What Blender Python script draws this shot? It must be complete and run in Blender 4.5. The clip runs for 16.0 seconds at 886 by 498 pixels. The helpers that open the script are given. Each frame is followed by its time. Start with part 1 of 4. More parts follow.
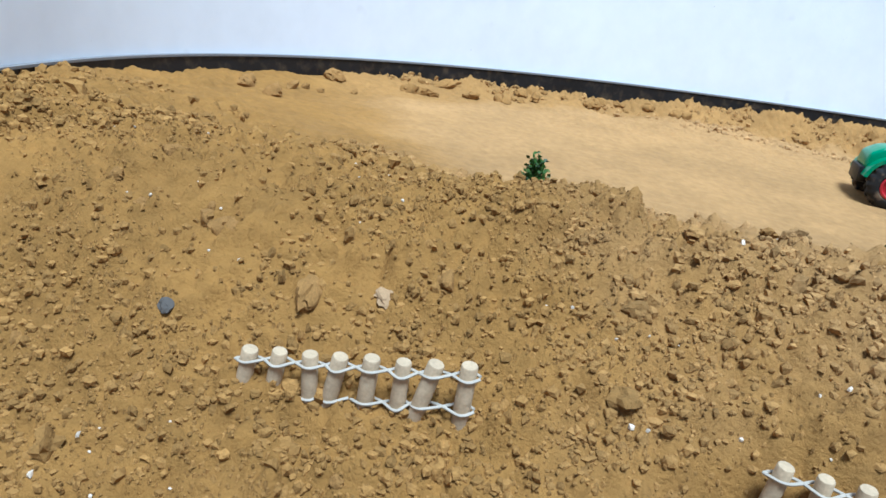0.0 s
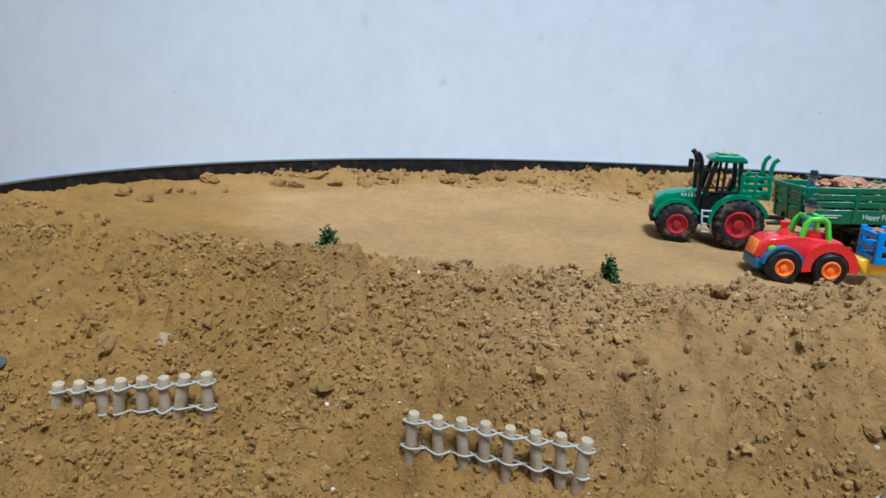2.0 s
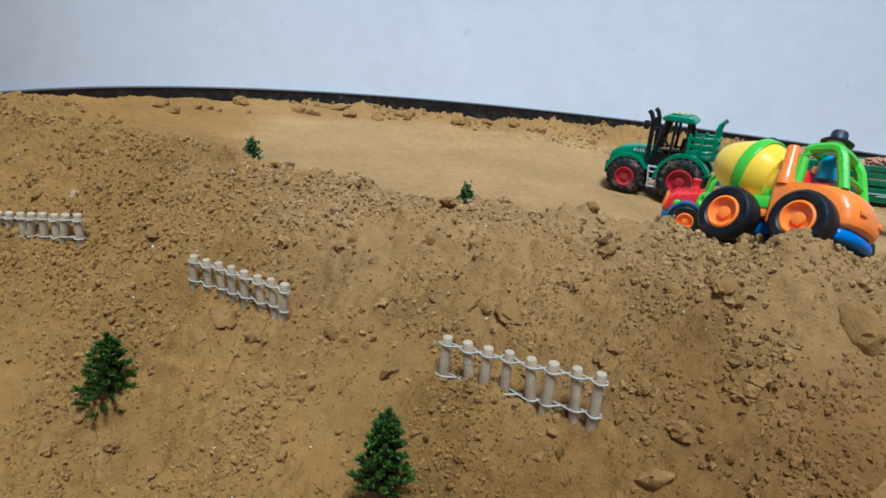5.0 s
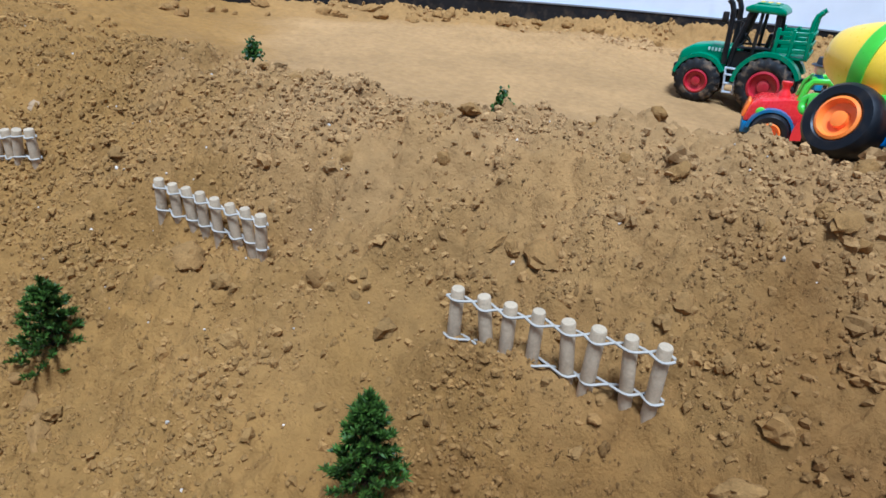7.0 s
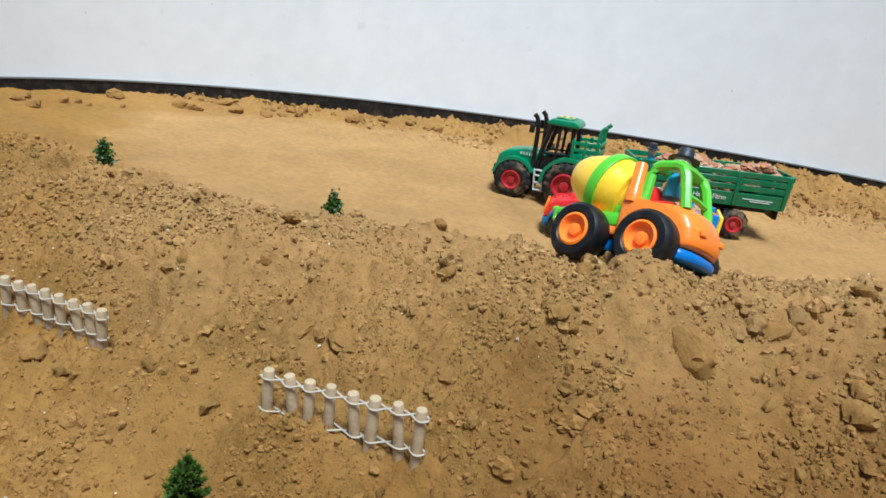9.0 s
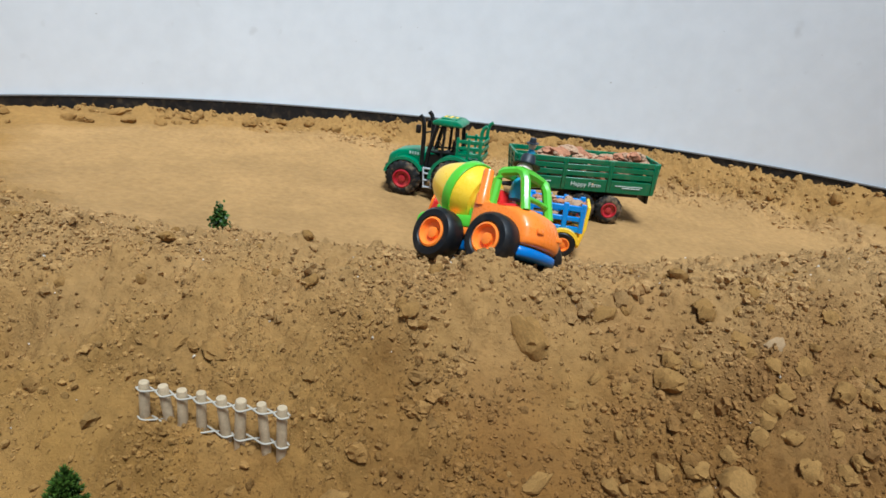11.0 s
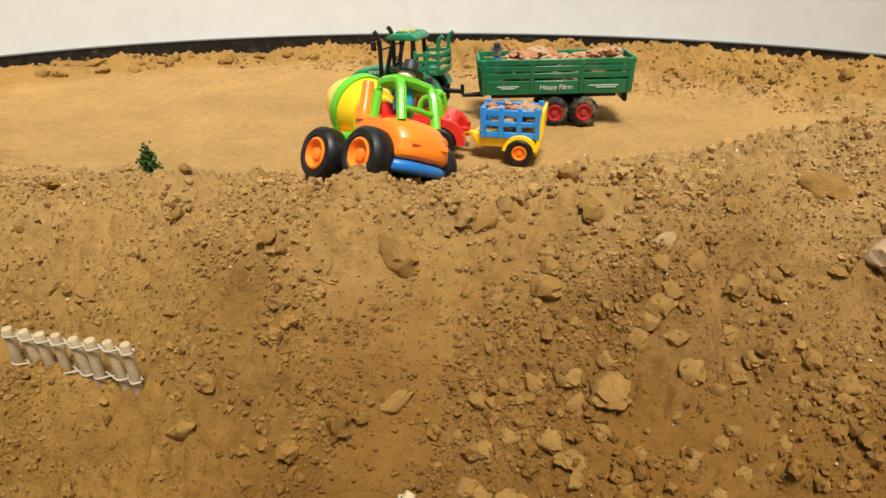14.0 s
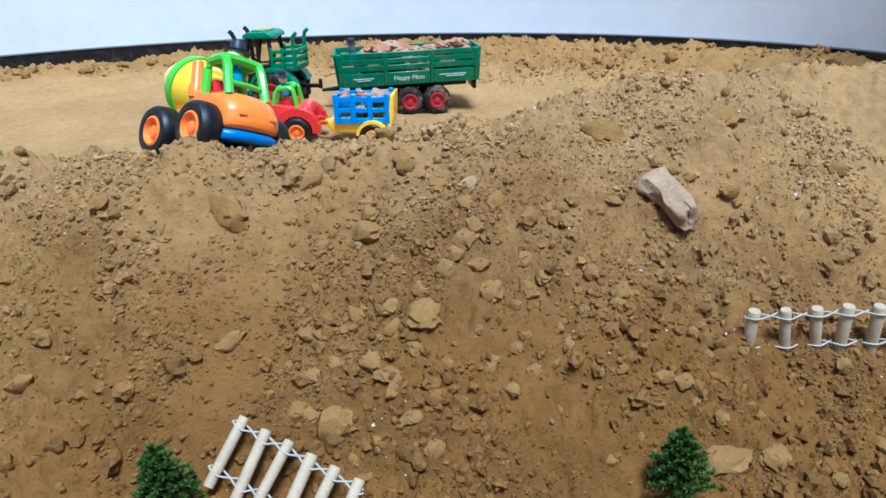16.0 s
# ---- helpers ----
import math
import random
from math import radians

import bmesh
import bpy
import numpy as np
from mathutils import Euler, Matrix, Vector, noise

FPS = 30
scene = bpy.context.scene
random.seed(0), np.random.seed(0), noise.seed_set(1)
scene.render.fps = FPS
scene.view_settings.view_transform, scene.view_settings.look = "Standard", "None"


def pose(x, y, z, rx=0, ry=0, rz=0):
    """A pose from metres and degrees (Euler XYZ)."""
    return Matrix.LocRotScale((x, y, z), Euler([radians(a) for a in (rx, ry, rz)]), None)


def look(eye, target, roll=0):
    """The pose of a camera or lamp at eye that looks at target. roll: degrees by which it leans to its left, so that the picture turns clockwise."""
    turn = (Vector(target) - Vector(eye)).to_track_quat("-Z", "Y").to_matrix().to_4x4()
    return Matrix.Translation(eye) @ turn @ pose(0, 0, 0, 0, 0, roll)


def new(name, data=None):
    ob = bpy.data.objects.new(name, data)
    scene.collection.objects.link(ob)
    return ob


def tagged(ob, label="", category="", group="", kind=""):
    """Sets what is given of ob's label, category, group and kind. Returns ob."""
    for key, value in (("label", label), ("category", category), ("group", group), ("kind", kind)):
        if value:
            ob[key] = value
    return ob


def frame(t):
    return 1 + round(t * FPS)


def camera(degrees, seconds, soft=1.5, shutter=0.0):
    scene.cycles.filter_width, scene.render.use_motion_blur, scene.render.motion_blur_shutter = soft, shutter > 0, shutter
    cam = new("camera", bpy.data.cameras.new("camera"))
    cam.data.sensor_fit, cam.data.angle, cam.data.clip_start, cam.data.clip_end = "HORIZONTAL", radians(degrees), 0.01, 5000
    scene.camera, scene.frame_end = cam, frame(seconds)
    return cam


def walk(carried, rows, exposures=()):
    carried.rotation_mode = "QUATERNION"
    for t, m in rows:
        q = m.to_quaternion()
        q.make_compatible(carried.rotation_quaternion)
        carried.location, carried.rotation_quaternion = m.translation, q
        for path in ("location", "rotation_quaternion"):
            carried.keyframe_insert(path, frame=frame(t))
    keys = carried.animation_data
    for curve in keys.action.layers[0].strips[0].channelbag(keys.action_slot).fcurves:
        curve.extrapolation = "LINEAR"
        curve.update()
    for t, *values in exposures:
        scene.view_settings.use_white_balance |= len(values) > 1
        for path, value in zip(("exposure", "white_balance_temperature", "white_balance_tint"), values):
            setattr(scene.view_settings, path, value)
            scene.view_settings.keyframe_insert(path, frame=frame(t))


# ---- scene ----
cam = camera(65.3, 16.0, soft=1.6)
PATH = [
    (0, (0.148, 0.172, 0.237), (-0.003, 2.044, -0.45), 8.2),
    (0.5, (0.171, 0.142, 0.242), (0.065, 2.035, -0.396), 7.5),
    (1, (0.186, 0.108, 0.255), (0.046, 2.002, -0.37), 8.0),
    (1.5, (0.241, 0.055, 0.275), (0.147, 1.981, -0.258), 5.6),
    (2, (0.332, 0.008, 0.279), (0.279, 1.955, -0.177), 2.7),
    (2.5, (0.419, -0.064, 0.279), (0.356, 1.874, -0.213), 6.2),
    (3, (0.45, -0.088, 0.289), (0.385, 1.85, -0.2), 7.7),
    (3.5, (0.534, -0.105, 0.297), (0.377, 1.823, -0.214), 8.2),
    (4, (0.647, -0.125, 0.314), (0.34, 1.773, -0.235), 8.6),
    (4.2, (0.683, -0.13, 0.309), (0.313, 1.75, -0.265), 7.5),
    (6.3, (0.727, -0.048, 0.296), (0.204, 1.75, -0.406), 6.6),
    (6.5, (0.714, -0.017, 0.281), (0.177, 1.749, -0.49), 6.5),
    (7, (0.71, 0.022, 0.262), (0.153, 1.744, -0.589), 4.6),
    (7.5, (0.73, 0.018, 0.269), (0.192, 1.745, -0.586), 3.6),
    (8, (0.747, 0.003, 0.291), (0.264, 1.777, -0.495), 4.5),
    (8.5, (0.77, -0.035, 0.314), (0.407, 1.805, -0.38), 6.3),
    (9, (0.785, -0.068, 0.329), (0.541, 1.818, -0.292), 7.9),
    (9.5, (0.792, -0.092, 0.36), (0.663, 1.808, -0.252), 8.1),
    (10, (0.817, -0.102, 0.375), (0.783, 1.811, -0.207), 7.2),
    (10.2, (0.823, -0.105, 0.372), (0.807, 1.806, -0.216), 6.8),
    (12.5, (0.963, -0.135, 0.386), (0.809, 1.723, -0.339), 4.0),
    (13, (1.004, -0.114, 0.384), (0.839, 1.732, -0.369), 2.0),
    (13.5, (1.018, -0.101, 0.381), (0.833, 1.73, -0.401), 1.9),
    (14, (1.043, -0.077, 0.368), (0.829, 1.723, -0.478), -0.6),
    (14.5, (1.054, -0.07, 0.366), (0.86, 1.729, -0.487), -0.5),
    (15, (1.066, -0.085, 0.363), (0.91, 1.719, -0.486), -0.6),
    (15.5, (1.105, -0.13, 0.354), (1.04, 1.693, -0.465), -2.6),
    (16, (1.132, -0.166, 0.337), (1.175, 1.662, -0.475), -1.6),
]
WHITE = [
    (0, 0.34, 4710, 1),
    (0.5, 0.2, 4780, 1),
    (1, 0.18, 4920, 1),
    (1.5, -0.06, 4830, 1),
    (2, -0.14, 4770, 1),
    (2.5, -0.19, 4670, 1),
    (3, -0.24, 4670, 1),
    (4.2, -0.26, 4670, 1),
    (6.3, 0.02, 4980, 4),
    (7, 0.13, 4550, 6),
    (7.5, 0.24, 4060, 4),
    (8, 0.33, 3960, 1),
    (8.5, 0.24, 4440, 1),
    (9, 0.13, 5380, 1),
    (9.5, 0.03, 5760, 1),
    (10.2, -0.07, 5130, 1),
    (12.3, 0.02, 5910, 1),
    (13, -0.01, 6200, 1),
    (13.5, 0.07, 6400, 1),
    (14, 0.15, 6830, 1),
    (14.4, 0.22, 4580, 11),
    (15, 0.25, 4460, 8),
    (16, 0.25, 4490, 2),
]
walk(cam, [(t, look(eye, target, roll)) for t, eye, target, roll in PATH], WHITE)

# ---- light ----
world = bpy.data.worlds.new("sky")
scene.world = world
world.use_nodes = True
wn = world.node_tree
sky = wn.nodes.new("ShaderNodeTexSky")
sky.sky_type, sky.sun_disc = "NISHITA", False
sky.sun_elevation, sky.sun_rotation = radians(68), radians(161)
sky.air_density, sky.dust_density = 1.0, 3.0
wn.links.new(sky.outputs[0], wn.nodes["Background"].inputs[0])
wn.nodes["Background"].inputs[1].default_value = 0.056
sun_data = bpy.data.lights.new("sun", "SUN")
sun_data.energy, sun_data.angle, sun_data.color = 4.6, radians(17), (1.0, 0.97, 0.92)
sun = new("sun", sun_data)
sun.matrix_world = look((0.13, -0.38, 1.0), (0, 0, 0))


# ---- materials ----
def material(name, base, rough=0.5, metal=0.0, vary=0.1, scale=40.0, bump=0.0, bump_scale=300.0, dust=0.0, spec=0.5, island=0.0, coat=0.0):
    """A surface with colour variation at two scales, fine relief and, where wanted, a film of sand dust."""
    m = bpy.data.materials.new(name)
    m.use_nodes = True
    nt = m.node_tree
    n, l = nt.nodes, nt.links
    b = n["Principled BSDF"]
    b.inputs["Metallic"].default_value = metal
    b.inputs["Specular IOR Level"].default_value = spec
    b.inputs["Coat Weight"].default_value = coat
    tc = n.new("ShaderNodeTexCoord")
    big, fine = n.new("ShaderNodeTexNoise"), n.new("ShaderNodeTexNoise")
    big.inputs["Scale"].default_value, big.inputs["Detail"].default_value = scale, 4
    fine.inputs["Scale"].default_value, fine.inputs["Detail"].default_value = scale * 9, 6
    both = n.new("ShaderNodeMath")
    both.operation = "ADD"
    l.new(tc.outputs["Object"], big.inputs["Vector"])
    l.new(tc.outputs["Object"], fine.inputs["Vector"])
    l.new(big.outputs["Fac"], both.inputs[0])
    l.new(fine.outputs["Fac"], both.inputs[1])
    ramp = n.new("ShaderNodeMapRange")
    ramp.inputs["From Min"].default_value, ramp.inputs["From Max"].default_value = 0.7, 1.3
    ramp.inputs["To Min"].default_value, ramp.inputs["To Max"].default_value = 1 - vary, 1 + vary
    l.new(both.outputs[0], ramp.inputs["Value"])
    value = ramp.outputs[0]
    if island:
        geo = n.new("ShaderNodeNewGeometry")
        spread = n.new("ShaderNodeMapRange")
        spread.inputs["To Min"].default_value, spread.inputs["To Max"].default_value = 1 - island, 1 + island
        l.new(geo.outputs["Random Per Island"], spread.inputs["Value"])
        times = n.new("ShaderNodeMath")
        times.operation = "MULTIPLY"
        l.new(value, times.inputs[0])
        l.new(spread.outputs[0], times.inputs[1])
        value = times.outputs[0]
    mul = n.new("ShaderNodeVectorMath")
    mul.operation = "SCALE"
    mul.inputs[0].default_value = base
    l.new(value, mul.inputs["Scale"])
    colour = mul.outputs[0]
    if dust:
        spots = n.new("ShaderNodeTexNoise")
        spots.inputs["Scale"].default_value, spots.inputs["Detail"].default_value = 60, 8
        l.new(tc.outputs["Object"], spots.inputs["Vector"])
        edge = n.new("ShaderNodeMapRange")
        edge.inputs["From Min"].default_value, edge.inputs["From Max"].default_value = 0.5, 0.72
        edge.inputs["To Max"].default_value = dust
        l.new(spots.outputs["Fac"], edge.inputs["Value"])
        mix = n.new("ShaderNodeMix")
        mix.data_type = "RGBA"
        mix.inputs["B"].default_value = (0.36, 0.24, 0.13, 1)
        l.new(edge.outputs[0], mix.inputs["Factor"])
        l.new(colour, mix.inputs["A"])
        colour = mix.outputs["Result"]
    l.new(colour, b.inputs["Base Color"])
    rr = n.new("ShaderNodeMapRange")
    rr.inputs["From Min"].default_value, rr.inputs["From Max"].default_value = 0.7, 1.3
    rr.inputs["To Min"].default_value, rr.inputs["To Max"].default_value = max(rough - 0.08, 0.02), min(rough + 0.1, 1)
    l.new(both.outputs[0], rr.inputs["Value"])
    l.new(rr.outputs[0], b.inputs["Roughness"])
    if bump:
        rel = n.new("ShaderNodeTexNoise")
        rel.inputs["Scale"].default_value, rel.inputs["Detail"].default_value = bump_scale, 8
        rel.inputs["Roughness"].default_value = 0.65
        l.new(tc.outputs["Object"], rel.inputs["Vector"])
        bn = n.new("ShaderNodeBump")
        bn.inputs["Strength"].default_value, bn.inputs["Distance"].default_value = bump, 0.003
        l.new(rel.outputs["Fac"], bn.inputs["Height"])
        l.new(bn.outputs[0], b.inputs["Normal"])
    return m


SOIL = material("sandy_soil", (0.280, 0.148, 0.037), 0.95, vary=0.18, scale=9, bump=0.9, bump_scale=260, spec=0.12)


def lit_yard_tint(m, pale, y0, y1):
    """Raked sand turns paler and greyer than the dug soil beyond an uneven line."""
    n, l = m.node_tree.nodes, m.node_tree.links
    b = n["Principled BSDF"]
    was = b.inputs["Base Color"].links[0].from_socket
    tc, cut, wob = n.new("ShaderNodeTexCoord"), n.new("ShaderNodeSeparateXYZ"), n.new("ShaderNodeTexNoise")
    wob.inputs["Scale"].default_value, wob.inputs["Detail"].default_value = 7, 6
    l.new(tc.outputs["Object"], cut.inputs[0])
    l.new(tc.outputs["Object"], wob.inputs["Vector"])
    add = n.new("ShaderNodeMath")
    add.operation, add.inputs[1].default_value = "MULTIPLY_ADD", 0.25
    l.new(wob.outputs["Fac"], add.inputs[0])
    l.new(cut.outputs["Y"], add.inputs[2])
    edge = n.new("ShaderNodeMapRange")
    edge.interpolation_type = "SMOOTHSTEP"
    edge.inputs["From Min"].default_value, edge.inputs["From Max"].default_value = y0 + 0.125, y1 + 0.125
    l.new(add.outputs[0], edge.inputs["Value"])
    # the banked-up soil along the wall and the dug soil at the far end stay dark
    ring, far, rim = n.new("ShaderNodeMapping"), n.new("ShaderNodeVectorMath"), n.new("ShaderNodeMapRange")
    ring.inputs["Location"].default_value = (-0.90 / 1.28, -0.90 / 0.95, 0)
    ring.inputs["Scale"].default_value = (1 / 1.28, 1 / 0.95, 0)
    far.operation, rim.interpolation_type = "LENGTH", "SMOOTHSTEP"
    l.new(tc.outputs["Object"], ring.inputs[0])
    l.new(ring.outputs[0], far.inputs[0])
    wide = n.new("ShaderNodeMath")
    wide.operation, wide.inputs[1].default_value = "MULTIPLY_ADD", 0.16
    l.new(wob.outputs["Fac"], wide.inputs[0])
    l.new(far.outputs["Value"], wide.inputs[2])
    for key, v in (("From Min", 0.91), ("From Max", 0.99), ("To Min", 1.0), ("To Max", 0.35)):
        rim.inputs[key].default_value = v
    l.new(wide.outputs[0], rim.inputs["Value"])
    end, both, all3 = n.new("ShaderNodeMapRange"), n.new("ShaderNodeMath"), n.new("ShaderNodeMath")
    end.interpolation_type, both.operation, all3.operation = "SMOOTHSTEP", "MULTIPLY", "MULTIPLY"
    side = n.new("ShaderNodeMath")
    side.operation, side.inputs[1].default_value = "MULTIPLY_ADD", 0.4
    l.new(wob.outputs["Fac"], side.inputs[0])
    slant = n.new("ShaderNodeMath")
    slant.operation, slant.inputs[1].default_value = "MULTIPLY_ADD", 0.6
    l.new(cut.outputs["Y"], slant.inputs[0])
    l.new(cut.outputs["X"], slant.inputs[2])
    l.new(slant.outputs[0], side.inputs[2])
    end.inputs["From Min"].default_value, end.inputs["From Max"].default_value = 0.70, 0.98
    l.new(side.outputs[0], end.inputs["Value"])
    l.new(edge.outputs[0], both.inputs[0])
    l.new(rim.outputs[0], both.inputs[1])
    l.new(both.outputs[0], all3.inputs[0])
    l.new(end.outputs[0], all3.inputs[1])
    # an uneven patch at the other end turns darker and browner
    blot, heap, away, edge2, brown_mask = (n.new("ShaderNode" + k) for k in ("TexNoise", "Mapping", "VectorMath", "Math", "MapRange"))
    blot.inputs["Scale"].default_value, blot.inputs["Detail"].default_value = 11, 7
    heap.inputs["Location"].default_value = (-1.22 / 0.68, -0.24 / 0.34, 0)
    heap.inputs["Scale"].default_value = (1 / 0.68, 1 / 0.34, 0)
    away.operation, edge2.operation, edge2.inputs[1].default_value = "LENGTH", "MULTIPLY_ADD", 0.9
    brown_mask.interpolation_type = "SMOOTHSTEP"
    for key, v in (("From Min", 0.95), ("From Max", 1.55), ("To Min", 1.0), ("To Max", 0.0)):
        brown_mask.inputs[key].default_value = v
    l.new(tc.outputs["Object"], blot.inputs["Vector"])
    l.new(tc.outputs["Object"], heap.inputs[0])
    l.new(heap.outputs[0], away.inputs[0])
    l.new(blot.outputs["Fac"], edge2.inputs[0])
    l.new(away.outputs["Value"], edge2.inputs[2])
    l.new(edge2.outputs[0], brown_mask.inputs["Value"])
    brown_mix, deep = n.new("ShaderNodeMix"), n.new("ShaderNodeVectorMath")
    brown_mix.data_type, deep.operation = "RGBA", "MULTIPLY"
    deep.inputs[1].default_value = (0.66, 0.58, 0.51)
    l.new(was, deep.inputs[0])
    l.new(brown_mask.outputs[0], brown_mix.inputs["Factor"])
    l.new(was, brown_mix.inputs["A"])
    l.new(deep.outputs[0], brown_mix.inputs["B"])
    was = brown_mix.outputs["Result"]
    # the level yard's stronger light is put into the colour as a paler tint
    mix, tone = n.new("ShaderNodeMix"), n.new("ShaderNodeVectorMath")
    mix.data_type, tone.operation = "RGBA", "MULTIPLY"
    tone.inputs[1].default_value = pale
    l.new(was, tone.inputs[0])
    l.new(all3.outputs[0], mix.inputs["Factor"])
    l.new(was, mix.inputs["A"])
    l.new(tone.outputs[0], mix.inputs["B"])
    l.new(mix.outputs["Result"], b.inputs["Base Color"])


lit_yard_tint(SOIL, (1.32, 1.46, 2.2), 0.30, 0.66)
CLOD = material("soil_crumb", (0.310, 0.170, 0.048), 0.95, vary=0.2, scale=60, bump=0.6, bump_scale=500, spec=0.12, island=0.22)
lit_yard_tint(CLOD, (1.30, 1.42, 2.0), 0.30, 0.66)
SLATE = material("slate_pebble", (0.085, 0.073, 0.060), 0.9, vary=0.2, scale=1.5)
TAN = material("tan_pebble", (0.36, 0.235, 0.12), 0.9, vary=0.2, scale=1.5, spec=0.1)
GRIT = material("pale_grit", (0.58, 0.49, 0.37), 0.6, vary=0.2, scale=80, island=0.3)
LUMP = material("soil_lump", (0.280, 0.152, 0.045), 0.95, vary=0.24, scale=0.9, bump=0.5, bump_scale=7, spec=0.12)
ROCK = material("broken_brick_rock", (0.46, 0.29, 0.18), 0.9, vary=0.35, scale=0.8, bump=0.6, bump_scale=6, spec=0.15)
BRICK = material("red_brick_rock", (0.44, 0.20, 0.11), 0.9, vary=0.3, scale=0.8, bump=0.6, bump_scale=6, spec=0.15)
SLABSTONE = material("pale_brown_slab", (0.36, 0.235, 0.135), 0.9, vary=0.25, scale=1.2, bump=0.4, bump_scale=9, spec=0.15)
WALL = material("white_painted_wall", (0.81, 0.825, 0.845), 0.6, vary=0.04, scale=2.5, bump=0.08, bump_scale=120)


def scuffed(m, colour):
    """Sparse grey scuffs and specks on the paint."""
    n, l = m.node_tree.nodes, m.node_tree.links
    b = n["Principled BSDF"]
    was = b.inputs["Base Color"].links[0].from_socket
    tc, mix = n.new("ShaderNodeTexCoord"), n.new("ShaderNodeMix")
    mix.data_type = "RGBA"
    mix.inputs["B"].default_value = colour
    l.new(was, mix.inputs["A"])
    total = None
    for scale, a, z, most in ((17, 0.70, 0.80, 0.22), (75, 0.765, 0.81, 0.6)):
        spot, cut = n.new("ShaderNodeTexNoise"), n.new("ShaderNodeMapRange")
        spot.inputs["Scale"].default_value, spot.inputs["Detail"].default_value = scale, 2
        l.new(tc.outputs["Object"], spot.inputs["Vector"])
        cut.inputs["From Min"].default_value, cut.inputs["From Max"].default_value, cut.inputs["To Max"].default_value = a, z, most
        l.new(spot.outputs["Fac"], cut.inputs["Value"])
        if total is None:
            total = cut.outputs[0]
        else:
            top = n.new("ShaderNodeMath")
            top.operation = "MAXIMUM"
            l.new(total, top.inputs[0])
            l.new(cut.outputs[0], top.inputs[1])
            total = top.outputs[0]
    l.new(total, mix.inputs["Factor"])
    l.new(mix.outputs["Result"], b.inputs["Base Color"])


scuffed(WALL, (0.42, 0.40, 0.37, 1))
SKIRT = material("black_skirting", (0.012, 0.011, 0.011), 0.5, vary=0.3, scale=14, dust=0.14, spec=0.3)
LIP = material("grey_lip", (0.20, 0.195, 0.19), 0.5, vary=0.1, scale=20)
ORANGE = material("orange_plastic", (1.0, 0.24, 0.02), 0.3, vary=0.04, scale=25, dust=0.06, coat=0.25)
YELLOW = material("yellow_plastic", (1.0, 0.63, 0.02), 0.28, vary=0.04, scale=25, dust=0.04, coat=0.25)
LIME = material("lime_green_plastic", (0.14, 0.56, 0.025), 0.32, vary=0.05, scale=25, dust=0.05, coat=0.2)
TEAL = material("dull_blue_plastic", (0.02, 0.13, 0.28), 0.4, vary=0.08, scale=25, dust=0.15)
BLUE = material("blue_plastic", (0.015, 0.16, 0.50), 0.35, vary=0.05, scale=25, dust=0.1)
SKYBLUE = material("bright_blue_plastic", (0.02, 0.25, 0.72), 0.32, vary=0.05, scale=25, dust=0.05)
RED = material("red_plastic", (0.72, 0.018, 0.02), 0.28, vary=0.05, scale=25, dust=0.05, coat=0.3)
DARKRED = material("dark_red_plastic", (0.42, 0.012, 0.025), 0.4, vary=0.1, scale=25, dust=0.2)
RUBBER = material("black_tyre_plastic", (0.006, 0.0065, 0.008), 0.45, vary=0.2, scale=40, dust=0.06, spec=0.35)
DUSTY = material("dusty_black_tyre", (0.012, 0.011, 0.010), 0.7, vary=0.3, scale=60, dust=0.6, spec=0.3)
GREEN = material("tractor_green_plastic", (0.008, 0.20, 0.085), 0.36, vary=0.06, scale=25, dust=0.07, coat=0.15)
DARKGREEN = material("trailer_green_plastic", (0.006, 0.15, 0.06), 0.38, vary=0.06, scale=25, dust=0.1, coat=0.1)
BLACK = material("black_plastic", (0.006, 0.006, 0.0065), 0.45, vary=0.15, scale=30, dust=0.05, spec=0.3)
GREY = material("silver_grey_plastic", (0.52, 0.54, 0.55), 0.4, vary=0.06, scale=30)
PRINT = material("white_print", (0.62, 0.70, 0.64), 0.6, vary=0.2, scale=200)
WOOD = material("pale_wood", (0.44, 0.33, 0.20), 0.75, vary=0.16, scale=70, bump=0.3, bump_scale=260, island=0.1)
TWINE = material("white_twine", (0.44, 0.39, 0.31), 0.85, vary=0.12, scale=150)
HAT = material("slate_felt_plastic", (0.018, 0.023, 0.032), 0.5, vary=0.15, scale=50)
SKIN = material("cream_doll_plastic", (0.78, 0.60, 0.48), 0.4, vary=0.04, scale=50)
CLOTH = material("light_blue_doll_plastic", (0.05, 0.32, 0.52), 0.4, vary=0.05, scale=50)
BARK = material("brown_stem", (0.09, 0.055, 0.03), 0.85, vary=0.2, scale=90)
NEEDLE = material("dark_green_needles", (0.055, 0.105, 0.007), 0.6, vary=0.3, scale=60, island=0.5)
LEAF = material("small_green_leaves", (0.036, 0.088, 0.008), 0.5, vary=0.3, scale=60, island=0.45)


# ---- ways to build ----
def part(name, bm, mat, parent=None, label="", smooth=True):
    """One mesh object from a bmesh, under a thing or a part."""
    me = bpy.data.meshes.new(name)
    bmesh.ops.recalc_face_normals(bm, faces=bm.faces)
    for f in bm.faces:
        f.smooth = smooth
    bm.to_mesh(me)
    bm.free()
    for one in (mat if isinstance(mat, (list, tuple)) else [mat]):
        me.materials.append(one)
    ob = new(name, me)
    ob.parent = parent
    if smooth:
        me.set_sharp_from_angle(angle=radians(38))
    if label:
        tagged(ob, label)
    return ob


def thing(name, m, label, category, group=""):
    ob = new(name)
    ob.empty_display_size = 0.02
    ob.matrix_basis = m
    return tagged(ob, label, category, group)


